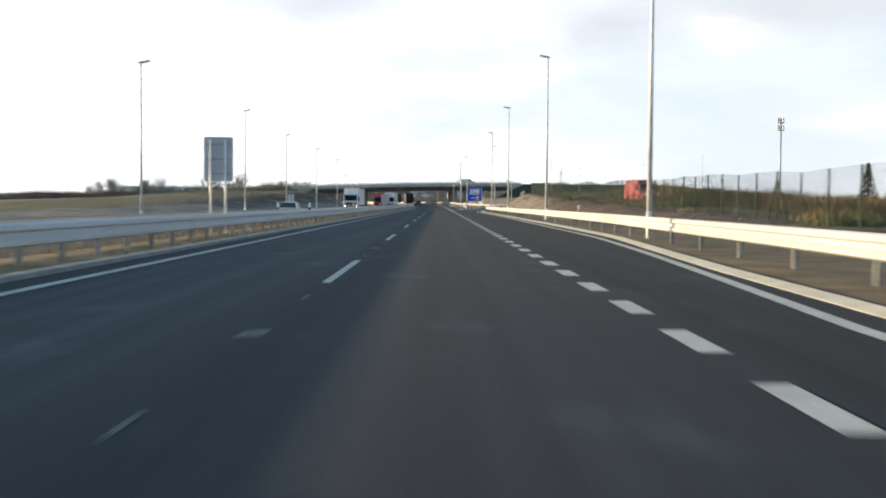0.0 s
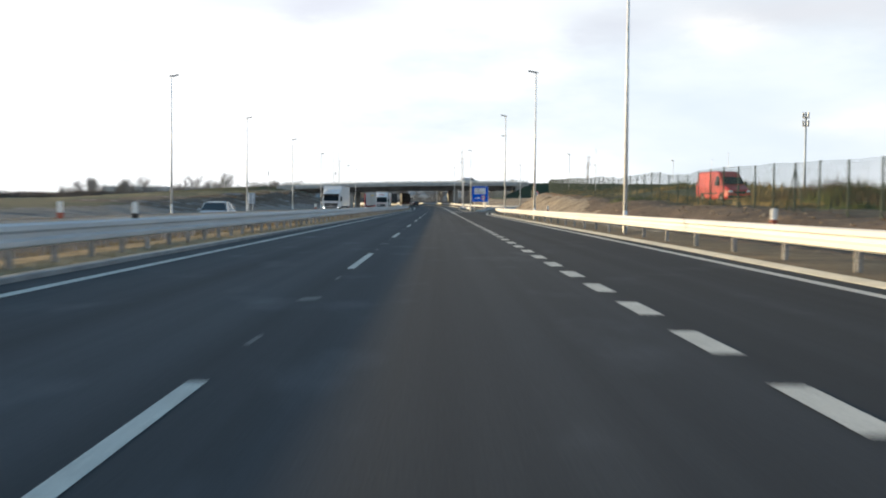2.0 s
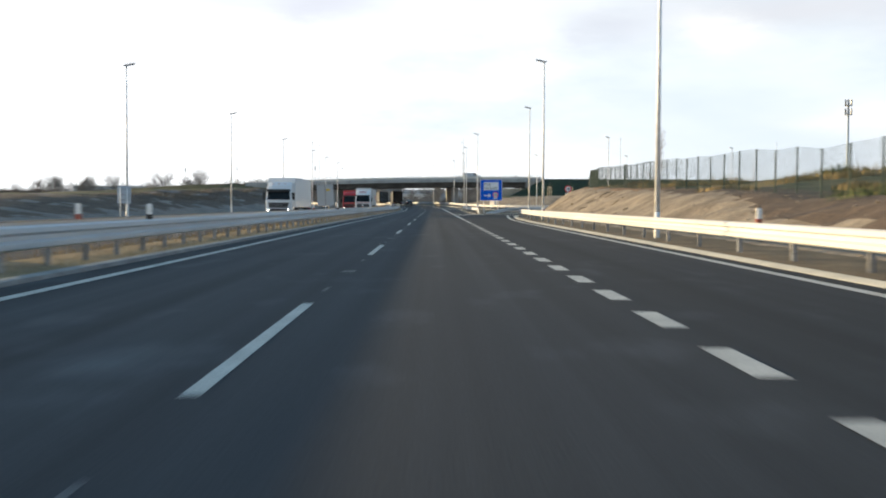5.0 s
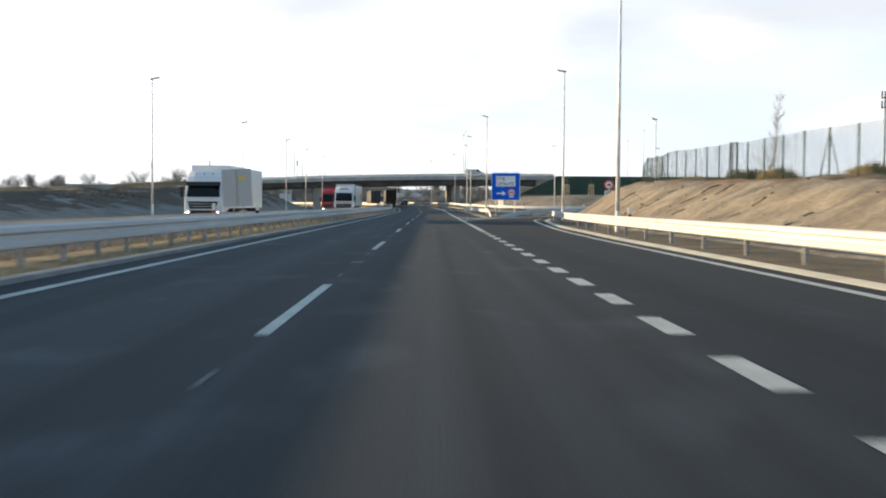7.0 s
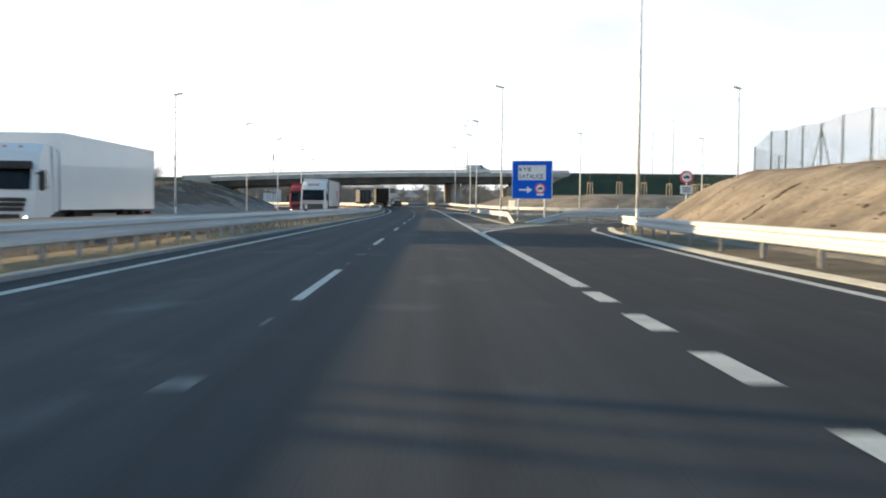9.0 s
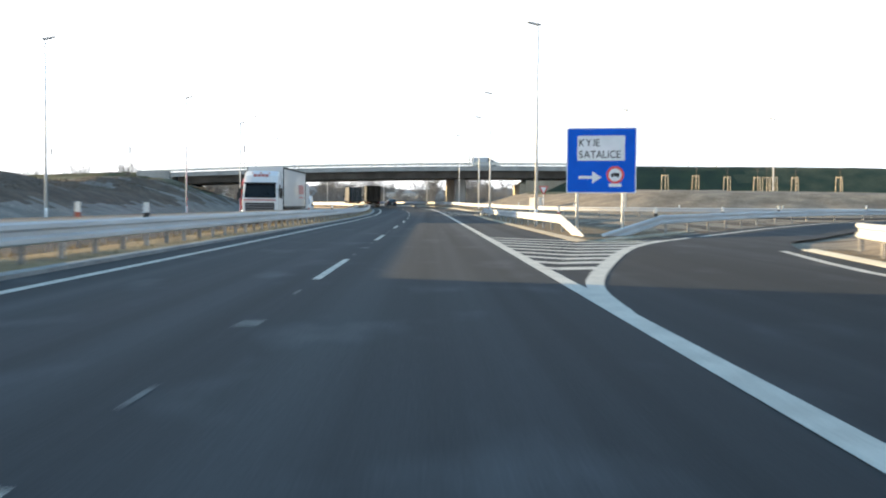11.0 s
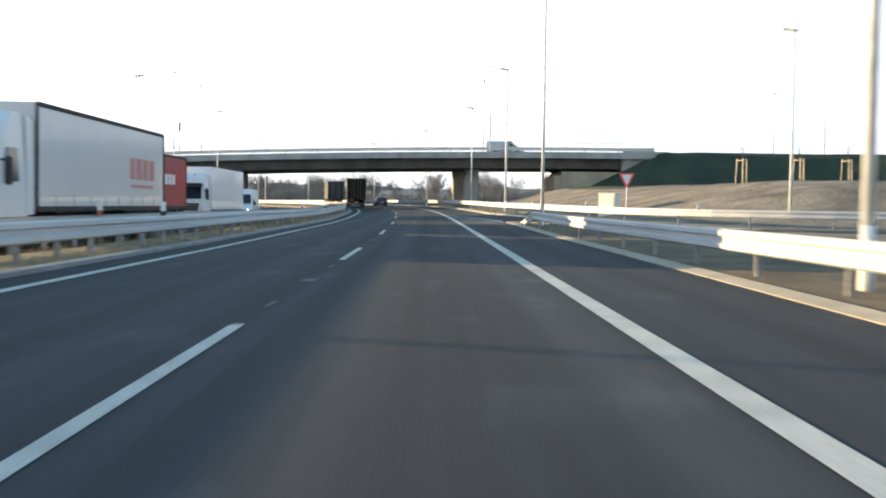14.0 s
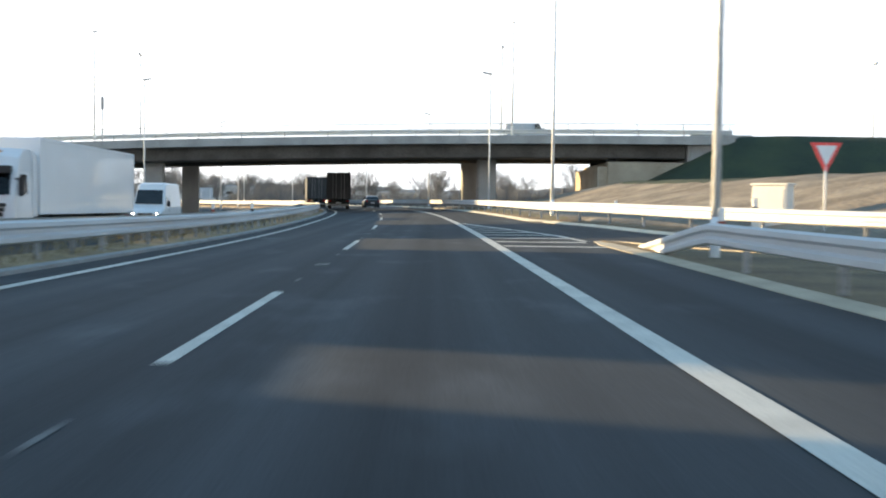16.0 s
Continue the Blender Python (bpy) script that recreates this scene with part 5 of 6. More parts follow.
        part("step", boxed(s * 1.02 - 0.2, s * 1.02 + 0.2, 1.62, 2.4, 0.42, 0.9, bevel=0.05), CHASSIS, cab)
        part("air_shield", quad([(s * 1.22, 2.02, 1.0), (s * 1.22, 2.55, 1.0), (s * 1.20, 2.55, tall - 0.25), (s * 1.20, 2.02, tall - 0.1)], 0.03), colour, cab)
    if stripe:
        for k in range(4):
            part("brand_bar", boxed(-0.52 + 0.27 * k, -0.30 + 0.27 * k, 0.58, 0.66, tall - 0.46, tall - 0.27), stripe, cab, "red name letters as bars")
        part("stripe", boxed(-1.1, 1.1, -0.012, 0.08, 1.60, 1.68), stripe, cab, "thin red stripe")
    bm = bmesh.new()
    box(bm, -0.42, 0.42, 0.9, 6.6, 0.66, 0.98)
    box(bm, -1.05, -0.62, 2.6, 3.6, 0.45, 1.0, bevel=0.08)
    box(bm, 0.62, 1.05, 2.6, 3.6, 0.45, 1.0, bevel=0.08)
    part("chassis", bm, CHASSIS, t)
    for s in (-1, 1):
        wheel(t, BIG, s * 1.05, 1.25, 0.5)
        wheel(t, BIG, s * 1.02, 4.85, 0.5)
        part("mudguard", boxed(s * 1.03 - 0.2, s * 1.03 + 0.2, 4.25, 5.45, 1.02, 1.07, bevel=0.02), CHASSIS, t)


def trailer(t, skin, y0=2.65, length=13.6, height=4.0, edge=None, ribs=True, bars=None, ink=None):
    w, z0, y1 = 1.275, 1.12, y0 + length
    body = part("trailer_body", boxed(-w, w, y0, y1, z0, height, bevel=0.03), skin, t)
    e = edge or CHASSIS
    for s in (-1, 1):
        part("top_rail", boxed(s * w - 0.02, s * w + 0.02, y0 + 0.02, y1 - 0.02, height - 0.12, height + 0.012), e, body)
        part("bottom_rail", boxed(s * w - 0.025, s * w + 0.025, y0 + 0.02, y1 - 0.02, z0 - 0.05, z0 + 0.10), e, body)
        for y in (y0 + 0.03, y1 - 0.03):
            part("corner_post", boxed(s * w - 0.03, s * w + 0.03, y - 0.05, y + 0.05, z0, height - 0.02), e, body)
        if ribs:
            for k in range(1, 9):
                y = y0 + length * k / 9
                part("strap", boxed(s * (w + 0.004) - 0.004, s * (w + 0.004) + 0.004, y - 0.02, y + 0.02, z0 + 0.05, z0 + 0.42), POSTZ, body)
        part("side_guard", boxed(s * 1.15 - 0.02, s * 1.15 + 0.02, y0 + 4.2, y0 + 7.6, 0.50, 0.62), POSTZ, t)
        part("side_guard", boxed(s * 1.15 - 0.02, s * 1.15 + 0.02, y0 + 4.2, y0 + 7.6, 0.78, 0.90), POSTZ, t)
        for k in range(3):
            wheel(t, BIG, s * 1.03, y1 - 4.6 + 1.31 * k, 0.5)
        part("mudguard", boxed(s * 1.03 - 0.2, s * 1.03 + 0.2, y1 - 5.2, y1 - 1.4, 1.02, 1.06), CHASSIS, t)
        part("tail_light", boxed(s * 0.98 - 0.18, s * 0.98 + 0.18, y1 - 0.02, y1 + 0.03, 0.82, 0.96, bevel=0.01), TAIL, t)
        part("door", boxed(min(s * 0.01, s * 1.24), max(s * 0.01, s * 1.24), y1 + 0.001, y1 + 0.03, z0 + 0.04, height - 0.06, bevel=0.008), skin, body)
        for x in (0.28, 0.62):
            part("door_bar", boxed(s * x - 0.018, s * x + 0.018, y1 + 0.03, y1 + 0.06, z0 + 0.02, height - 0.08), POSTZ, body)
    if bars:
        for s in (-1, 1):
            for z, h, a, b in bars:
                part("print", boxed(s * (w + 0.003) - 0.003, s * (w + 0.003) + 0.003, y0 + a, y0 + b, z, z + h), ink or RED_BAR, body, "printed letters as bars")
    bm = bmesh.new()
    for s in (-1, 1):
        box(bm, s * 0.42 - 0.07, s * 0.42 + 0.07, y0 + 0.2, y1 - 0.05, 0.80, 1.12)
    box(bm, -1.1, 1.1, y1 - 0.15, y1 - 0.03, 0.44, 0.58)
    box(bm, -0.9, 0.9, y1 - 4.9, y1 - 1.6, 0.55, 0.85)
    box(bm, -0.55, -0.42, y0 + 2.3, y0 + 2.5, 0.15, 0.9)
    box(bm, 0.42, 0.55, y0 + 2.3, y0 + 2.5, 0.15, 0.9)
    part("trailer_frame", bm, CHASSIS, t)
    part("rear_bumper", boxed(-1.2, 1.2, y1 - 0.08, y1 + 0.02, 0.40, 0.54, bevel=0.02), POSTZ, t)
    part("plate", boxed(-0.26, 0.26, y1 + 0.02, y1 + 0.03, 0.62, 0.73), SIGNWHITE, t, "blank number plate")


def lorry(x, y, z, turn, label, cab_paint, skin, tall=3.6, stripe=None, edge=None, bars=None, height=4.0, ribs=True, ink=None, group="lorries on the motorway"):
    t = thing("lorry", pose(x, y, z, 0, 0, turn), label, "lorry", group)
    tractor(t, cab_paint, tall, stripe)
    trailer(t, skin, height=height, edge=edge, bars=bars, ribs=ribs, ink=ink)
    return t


lorry(-13.5, 183.0, -LOW, 0, "white articulated lorry with plain white box trailer", LORRY_WHITE, BOX_WHITE, 3.5, edge=BOX_WHITE, ribs=False, height=3.95)
lorry(-9.95, 252.0, -LOW, 0, "white lorry with red name bars and pale curtain trailer", LORRY_WHITE, TRAILER_WHITE, 3.7, stripe=RED_BAR, edge=CHASSIS, bars=[(2.15, 0.75, 8.9, 9.6), (2.15, 0.75, 9.75, 10.45), (2.15, 0.75, 10.6, 11.3), (2.15, 0.75, 11.45, 12.15), (1.85, 0.12, 9.0, 12.0)])
lorry(-13.9 + bend(297), 297.0, surf(-14.2, 304) - LOW, 0.9, "white lorry with tall white box trailer on the opposite carriageway", LORRY_WHITE, BOX_WHITE, 3.55, edge=BOX_WHITE, ribs=False)
lorry(-13.7, 272.5, surf(-13.7, 280) - LOW, 0, "red articulated lorry with red curtain trailer on the opposite carriageway", CAB_RED, LORRY_RED, 3.75, bars=[(2.4, 0.55, 7.0 + 0.8 * k, 7.65 + 0.8 * k) for k in range(5)], ink=SIGNWHITE)
lorry(-2.9 + bend(385), 377.0 + 16.2, surf(-7.7, 383), 185.0, "lorry with dark brown tarpaulin trailer seen from behind", CAR_DARK, TARP_DARK, edge=CHASSIS)
lorry(-1.6 + bend(418), 402.0 + 16.0, surf(-13, 410), 188.0, "lorry with grey trailer seen from behind beyond the bridge", CAR_DARK, TARP_DARK, edge=CHASSIS)


def van(x, y, z, turn, label, colour, length=5.6, height=2.55, lit=False, group=""):
    """A high-roofed panel van, nose at y = 0 looking along -y."""
    t = thing("van", pose(x, y, z, 0, 0, turn), label, "van", group)
    w, h, L = 0.98, height, length
    bm = bmesh.new()
    loft(bm, [(0.0, section(w * 0.80, 0.42, 0.70, 0.84, w * 0.74)), (0.10, section(w * 0.93, 0.30, 0.80, 0.98, w * 0.86)), (0.55, section(w, 0.26, 0.95, 1.16, w * 0.92)), (0.98, section(w, 0.25, 1.05, 1.30, w * 0.92)), (1.35, section(w, 0.25, 1.10, h * 0.73, w * 0.86)), (1.78, section(w, 0.25, 1.15, h - 0.10, w * 0.82)), (2.25, section(w, 0.25, 1.2, h, w * 0.82)), (L - 0.2, section(w, 0.28, 1.2, h, w * 0.82)), (L - 0.03, section(w * 0.98, 0.32, 1.2, h - 0.06, w * 0.80)), (L, section(w * 0.95, 0.40, 1.2, h - 0.14, w * 0.76))])
    body = part("body", bm, colour, t)
    part("windscreen", quad([(-0.82, 0.985, 1.36), (0.82, 0.985, 1.36), (0.74, 1.30 + 0.5 * (h - 2.35), h - 0.45), (-0.74, 1.30 + 0.5 * (h - 2.35), h - 0.45)], 0.02), GLASSD, body)
    part("grille", boxed(-0.45, 0.45, -0.02, 0.08, 0.66, 0.82, bevel=0.02), BLACK, body)
    part("bumper", boxed(-0.9, 0.9, -0.05, 0.22, 0.30, 0.56, bevel=0.06), BLACK, body)
    for s in (-1, 1):
        hl = part("headlight", boxed(s * 0.68 - 0.15, s * 0.68 + 0.15, -0.01, 0.12, 0.70, 0.90, bevel=0.03), SIGNWHITE, body)
        if lit:
            lb = bmesh.new()
            disc(lb, s * 0.68, 0.80, 0.06, -0.016, 16)
            part("bulb", lb, LAMPGLOW, hl, "lit headlight")
        part("side_window", quad([(s * (w + 0.004), 1.30, 1.25), (s * (w + 0.004), 2.15, 1.25), (s * (w * 0.90), 2.10, 1.95), (s * (w * 0.90), 1.70, 1.95)], 0.006), GLASSD, body)
        part("mirror", boxed(s * 1.12 - 0.09, s * 1.12 + 0.09, 1.22, 1.32, 1.22, 1.55, bevel=0.03), BLACK, body)
        part("side_moulding", boxed(s * w - 0.015, s * w + 0.015, 1.6, L - 0.9, 0.62, 0.74, bevel=0.008), BLACK, body)
        part("door_seam", boxed(s * w - 0.002, s * w + 0.003, 2.22, 2.24, 0.4, 1.9), BLACK, body)
        part("tail_light", boxed(s * 0.86 - 0.06, s * 0.86 + 0.06, L - 0.03, L + 0.02, 0.9, 1.5, bevel=0.015), TAIL, body)
        part("rear_window", boxed(s * 0.40 - 0.26, s * 0.40 + 0.26, L - 0.02, L + 0.012, 1.35, 1.95, bevel=0.01), GLASSD, body)
        for yy in (1.02, L - 1.15):
            bm = bmesh.new()
            tube(bm, (s * (w - 0.17), yy, 0.36), (s * (w + 0.004), yy, 0.36), 0.42, 0.42, 22)
            part("wheel_arch", bm, BLACK, body)
            wheel(t, SMALL, s * (w - 0.085), yy, 0.33)
    return t


van(23.65, 110.0, land(23.45, 112.7) + 0.02, 11, "red panel van parked on the grass behind the fence", VAN_RED, 5.4, 2.35)
van(-13.9 + bend(322), 322.0, surf(-15, 321) - LOW, 2.0, "white panel van with lit headlights on the opposite carriageway", VAN_WHITE, 5.8, 2.65, True)
van(14.2, 370.2 + skew(14), deck(14) - 0.28, 90 - 2, "silver van driving over the bridge", SILVER, 5.0, 1.95)


def car(x, y, z, turn, label, colour, estate=False, lit=False):
    """A hatchback, nose at y = 0 looking along -y."""
    t = thing("car", pose(x, y, z, 0, 0, turn), label, "car")
    w, L, h = 0.88, 4.3, 1.46
    bm = bmesh.new()
    loft(bm, [(0.0, section(w * 0.76, 0.38, 0.52, 0.62, w * 0.70)), (0.12, section(w * 0.92, 0.26, 0.58, 0.74, w * 0.86)), (0.6, section(w, 0.20, 0.66, 0.86, w * 0.92)), (1.15, section(w, 0.19, 0.72, 0.95, w * 0.92)), (2.2, section(w, 0.19, 0.76, 0.98, w * 0.93)), (3.6, section(w, 0.20, 0.80, 1.02, w * 0.92)), (4.18, section(w * 0.96, 0.26, 0.80, 1.0, w * 0.88)), (L, section(w * 0.88, 0.36, 0.74, 0.90, w * 0.80))])
    body = part("body", bm, colour, t)
    bm = bmesh.new()

    def gh(k, z0, z1):
        r = [(w * 0.90, z0), (w * (0.90 - 0.16 * k), z1 - 0.03), (w * (0.84 - 0.16 * k), z1)]
        return r + [(-a, b) for a, b in r[::-1]]
    loft(bm, [(1.05, gh(0.1, 0.90, 0.96)), (1.75, gh(1, 0.92, h - 0.06)), (2.3, gh(1, 0.94, h)), (3.2, gh(1, 0.96, h - 0.03)), (3.75, gh(0.9, 0.96, h - 0.14)), (4.12, gh(0.2, 0.94, 1.03))])
    part("greenhouse", bm, GLASSD, body, "dark windows")
    bm = bmesh.new()
    loft(bm, [(1.72, [(w * 0.72, h - 0.075), (w * 0.60, h - 0.045), (-w * 0.60, h - 0.045), (-w * 0.72, h - 0.075)]), (2.3, [(w * 0.73, h - 0.03), (w * 0.6, h + 0.015), (-w * 0.6, h + 0.015), (-w * 0.73, h - 0.03)]), (3.2, [(w * 0.73, h - 0.05), (w * 0.6, h - 0.01), (-w * 0.6, h - 0.01), (-w * 0.73, h - 0.05)]), (3.7, [(w * 0.72, h - 0.15), (w * 0.6, h - 0.11), (-w * 0.6, h - 0.11), (-w * 0.72, h - 0.15)])])
    part("roof", bm, colour, body)
    for s in (-1, 1):
        for (ya, za), (yb, zb) in (((1.12, 0.96), (1.74, h - 0.06)), ((2.55, 0.97), (2.6, h - 0.02)), ((4.08, 1.0), (3.7, h - 0.13))):
            bm = bmesh.new()
            tube(bm, (s * w * 0.895, ya, za), (s * w * 0.745, yb, zb), 0.03, 0.03, 6)
            part("pillar", bm, colour, body)
        hl = part("headlight", boxed(s * 0.62 - 0.16, s * 0.62 + 0.16, 0.0, 0.16, 0.54, 0.70, bevel=0.03), SIGNWHITE, body)
        if lit:
            lb = bmesh.new()
            disc(lb, s * 0.62, 0.62, 0.07, -0.008, 16)
            part("bulb", lb, LAMPGLOW, hl, "lit headlight")
        part("tail_light", boxed(s * 0.70 - 0.11, s * 0.70 + 0.11, L - 0.14, L + 0.01, 0.68, 0.90, bevel=0.02), TAIL, body)
        part("mirror", boxed(s * 0.99 - 0.08, s * 0.99 + 0.08, 1.42, 1.52, 0.92, 1.06, bevel=0.03), colour, body)
        for yy in (0.82, 3.45):
            bm = bmesh.new()
            tube(bm, (s * (w - 0.16), yy, 0.34), (s * (w + 0.004), yy, 0.34), 0.38, 0.38, 22)
            part("wheel_arch", bm, BLACK, body)
            wheel(t, SMALL, s * (w - 0.085), yy, 0.33)
    part("bumper", boxed(-0.8, 0.8, -0.03, 0.2, 0.24, 0.46, bevel=0.05), BLACK, body)
    part("plate", boxed(-0.26, 0.26, L - 0.005, L + 0.015, 0.52, 0.63), SIGNWHITE, body, "blank number plate")
    return t


car(-12.3, 96.6, -LOW, 0, "silver-white hatchback on the opposite carriageway", SILVER)
car(2.4 + bend(394), 390.0 + 4.2, surf(-5, 392), 190.0, "small dark car seen from behind under the bridge", CAR_DARK)


# ---- trees and far things ----
WEED = mat("dry_weeds", (0.16, 0.12, 0.055), (0.30, 0.23, 0.11), rough=0.9, scale=1.5, fine=9.0)
GREENWEED = mat("green_weeds", (0.035, 0.06, 0.02), (0.08, 0.10, 0.035), rough=0.9, scale=1.0, fine=7.0)
SCRUB = mat("brown_scrub", (0.050, 0.038, 0.024), (0.12, 0.09, 0.055), rough=0.95, scale=0.25, fine=3.0)
# bark paled and greyed: distance haze is put into the colour
FARBARK = mat("hazed_bark", (0.15, 0.145, 0.14), (0.22, 0.215, 0.21), rough=0.95, scale=0.3, fine=3.0)
HEDGE = mat("hedge_twigs", (0.085, 0.068, 0.060), (0.15, 0.125, 0.11), rough=0.95, scale=0.1, fine=2.0)
def tree_mesh(name, seed, height, levels, spread, twigs):
    """Bare winter tree: tapered limbs that fork, thin at the tips."""
    rng = random.Random(seed)
    trunk, crown = bmesh.new(), bmesh.new()

    def limb(bm, p, d, length, r, level):
        segs = 3 if level < 2 else 2
        for i in range(segs):
            d = (d + Vector((rng.uniform(-1, 1), rng.uniform(-1, 1), rng.uniform(-0.3, 0.6))) * 0.18).normalized()
            q = p + d * (length / segs)
            r2 = r * 0.78
            tube(bm, p, q, r, r2, 6 if level < 1 else 3, cap=False)
            if level < levels:
                for _ in range(twigs if level else 2):
                    side = Vector((rng.uniform(-1, 1), rng.uniform(-1, 1), rng.uniform(0.0, 0.8))).normalized()
                    nd = (d * (1 - spread) + side * spread).normalized()
                    limb(crown if level >= 0 else trunk, q, nd, length * rng.uniform(0.5, 0.72), r2 * 0.6, level + 1)
            p, r = q, r2
    limb(trunk, Vector((0, 0, -0.2)), Vector((0, 0, 1)), height * 0.52, height * 0.030, 0)
    return trunk, crown


def tree_model(seed, height, levels, spread, twigs, material=None):
    t = new("tree")
    a, b = tree_mesh("tree", seed, height, levels, spread, twigs)
    part("trunk", a, material or BARK, t)
    part("crown", b, material or BARK, t, "bare branches")
    return t


models = [tree_model(11, 9.0, 3, 0.62, 3), tree_model(23, 8.0, 3, 0.70, 3), tree_model(37, 10.0, 3, 0.55, 3)]
rng = random.Random(5)


def plant(k, x, y, z, scale, label, group=""):
    o = copy_thing(models[k], pose(x, y, z, 0, 0, rng.uniform(0, 360)) @ Matrix.Scale(scale, 4))
    o.scale = (scale,) * 3
    return tagged(o, label, "tree", group)


PALEBARK = mat("pale_bark", (0.24, 0.205, 0.17), (0.33, 0.285, 0.24), rough=0.95, scale=1.0, fine=6.0)
models += [tree_model(61, 9.0, 3, 0.66, 5, FARBARK), tree_model(63, 8.0, 3, 0.74, 5, FARBARK), tree_model(67, 10.0, 3, 0.60, 5, FARBARK)]


def slim_tree(x, y, height, seed):
    """A young tree: one leaning leader, a tangle of fine twigs low down, sparse ones above."""
    r6 = random.Random(seed)
    t = thing("tree", pose(x, y, land(x, y)), "slim bare tree with fine grey twigs behind the wire fence", "tree")
    trunk, crown = bmesh.new(), bmesh.new()
    path = [Vector((-0.75 + 0.55 * min(1, k / 2) + 0.05 * k + r6.uniform(-0.03, 0.03), r6.uniform(-0.05, 0.05), -0.2 + (height + 0.2) * k / 7)) for k in range(8)]
    for k in range(7):
        tube(trunk, path[k], path[k + 1], 0.055 * (1 - k / 7.6), 0.055 * (1 - (k + 1) / 7.6), 6, cap=False)
    for k in range(105):
        f = 0.12 + 0.88 * r6.random() ** 1.7
        j = min(6, int(f * 7))
        p = path[j].lerp(path[j + 1], f * 7 - j)
        a = r6.uniform(0, 6.3)
        reach = (0.40 + 1.15 * max(0, 1 - f / 0.6)) * r6.uniform(0.4, 1.0)
        q = p + Vector((math.cos(a) * reach, math.sin(a) * reach, reach * r6.uniform(0.5, 1.3)))
        tube(crown, p, q, 0.009, 0.004, 3, cap=False)
        for m in range(5):
            c = p.lerp(q, r6.uniform(0.3, 1.0))
            d = Vector((r6.uniform(-1, 1), r6.uniform(-1, 1), r6.uniform(0, 1.3))) * 0.32
            tube(crown, c, c + d, 0.0045, 0.002, 3, cap=False)
    part("trunk", trunk, PALEBARK, t)
    part("crown", crown, PALEBARK, t, "fine bare twigs")


slim_tree(21.6, 175.6, 4.9, 51)
for i in range(84):
    y = rng.uniform(500, 640)
    x = -170 + 260 * i / 83 + rng.uniform(-5, 5) - (y - 500) * 0.2
    if abs(x + 5 - bend(y)) < 18.5:
        continue
    plant(3 + i % 3, x, y, rise(y) - 0.2, rng.uniform(0.9, 1.55), "leafless tree in the row beyond the bridge", "far trees")
for i in range(30):
    y = rng.uniform(912, 990)
    x = -150 + 120 * i / 29 + rng.uniform(-3, 3)
    plant(3 + i % 3, x, y, rise(y) - 0.2, rng.uniform(1.5, 2.2), "tall leafless tree on the horizon", "far trees")
for i in range(44):
    y = 570 + 7.5 * i + rng.uniform(-3, 3)
    x = bend(y) + rng.uniform(22, 46)
    plant(3 + i % 3, x, y, rise(y) - 0.2, rng.uniform(1.0, 1.7), "leafless tree where the road bends away", "far trees")
for i in range(9):
    y = 90 + 11 * i + rng.uniform(-5, 5)
    x = -84 - rng.uniform(0, 40)
    plant(3 + i % 3, x, y, land(x, y) - 0.2, rng.uniform(0.09, 0.14), "low leafless shrub tree on the field edge", "field edge trees")
def thicket(name, xa, ya, xb, yb, depth, height, n, material, label, seed, thin=1.0):
    """A belt of bare brushwood: thin upright stems of uneven height."""
    r5 = random.Random(seed)
    verts, polys = [], []
    for k in range(n):
        t = r5.random()
        x, y = xa + (xb - xa) * t + r5.uniform(-depth, depth), ya + (yb - ya) * t + r5.uniform(-depth, depth)
        if y > 400 and abs(x + 5 - bend(y)) < 20:
            continue
        h = height * (0.55 + 0.7 * noise.noise((x * 0.05, y * 0.05, seed)) + 0.45 * noise.noise((x * 0.21, y * 0.21, seed)) + 0.25 * r5.random()) * r5.uniform(0.35, 1.0)
        a = r5.uniform(0, 6.3)
        s = r5.uniform(0.03, 0.09) * thin
        z = land(x, y) - 0.1
        b = len(verts)
        lx, ly = r5.uniform(-0.6, 0.6) * h, r5.uniform(-0.6, 0.6) * h
        h = max(0.25, h)
        verts += [(x - s * math.cos(a), y - s * math.sin(a), z), (x + s * math.cos(a), y + s * math.sin(a), z), (x + lx, y + ly, z + h)]
        polys.append((b, b + 1, b + 2))
    me = bpy.data.meshes.new(name)
    me.from_pydata(verts, [], polys)
    me.materials.append(material)
    return tagged(new(name, me), label, "brushwood", kind="stuff")


thicket("brushwood", -84, 60, -98, 345, 6, 1.95, 44000, HEDGE, "bare brown brushwood along the field edge", 4)
thicket("brushwood", 24.5, 14, 27.5, 100, 5.0, 1.55, 34000, SCRUB, "low brown scrub behind the wire fence", 9, 0.4)
thicket("brushwood", 33, 30, 40, 190, 8, 1.5, 26000, WEED, "tan and brown scrub on the field behind the fence", 12)
thicket("brushwood", -33, 190, -35, 335, 3.5, 0.5, 7000, SCRUB, "low brown scrub on the upper bank", 14, 0.5)
thicket("brushwood", -230, 560, 120, 470, 13, 5.2, 60000, FARBARK, "bare brushwood under the far trees", 6, 1.5)
for o in models:
    for c in list(o.children_recursive):
        bpy.data.objects.remove(c)
    bpy.data.objects.remove(o)


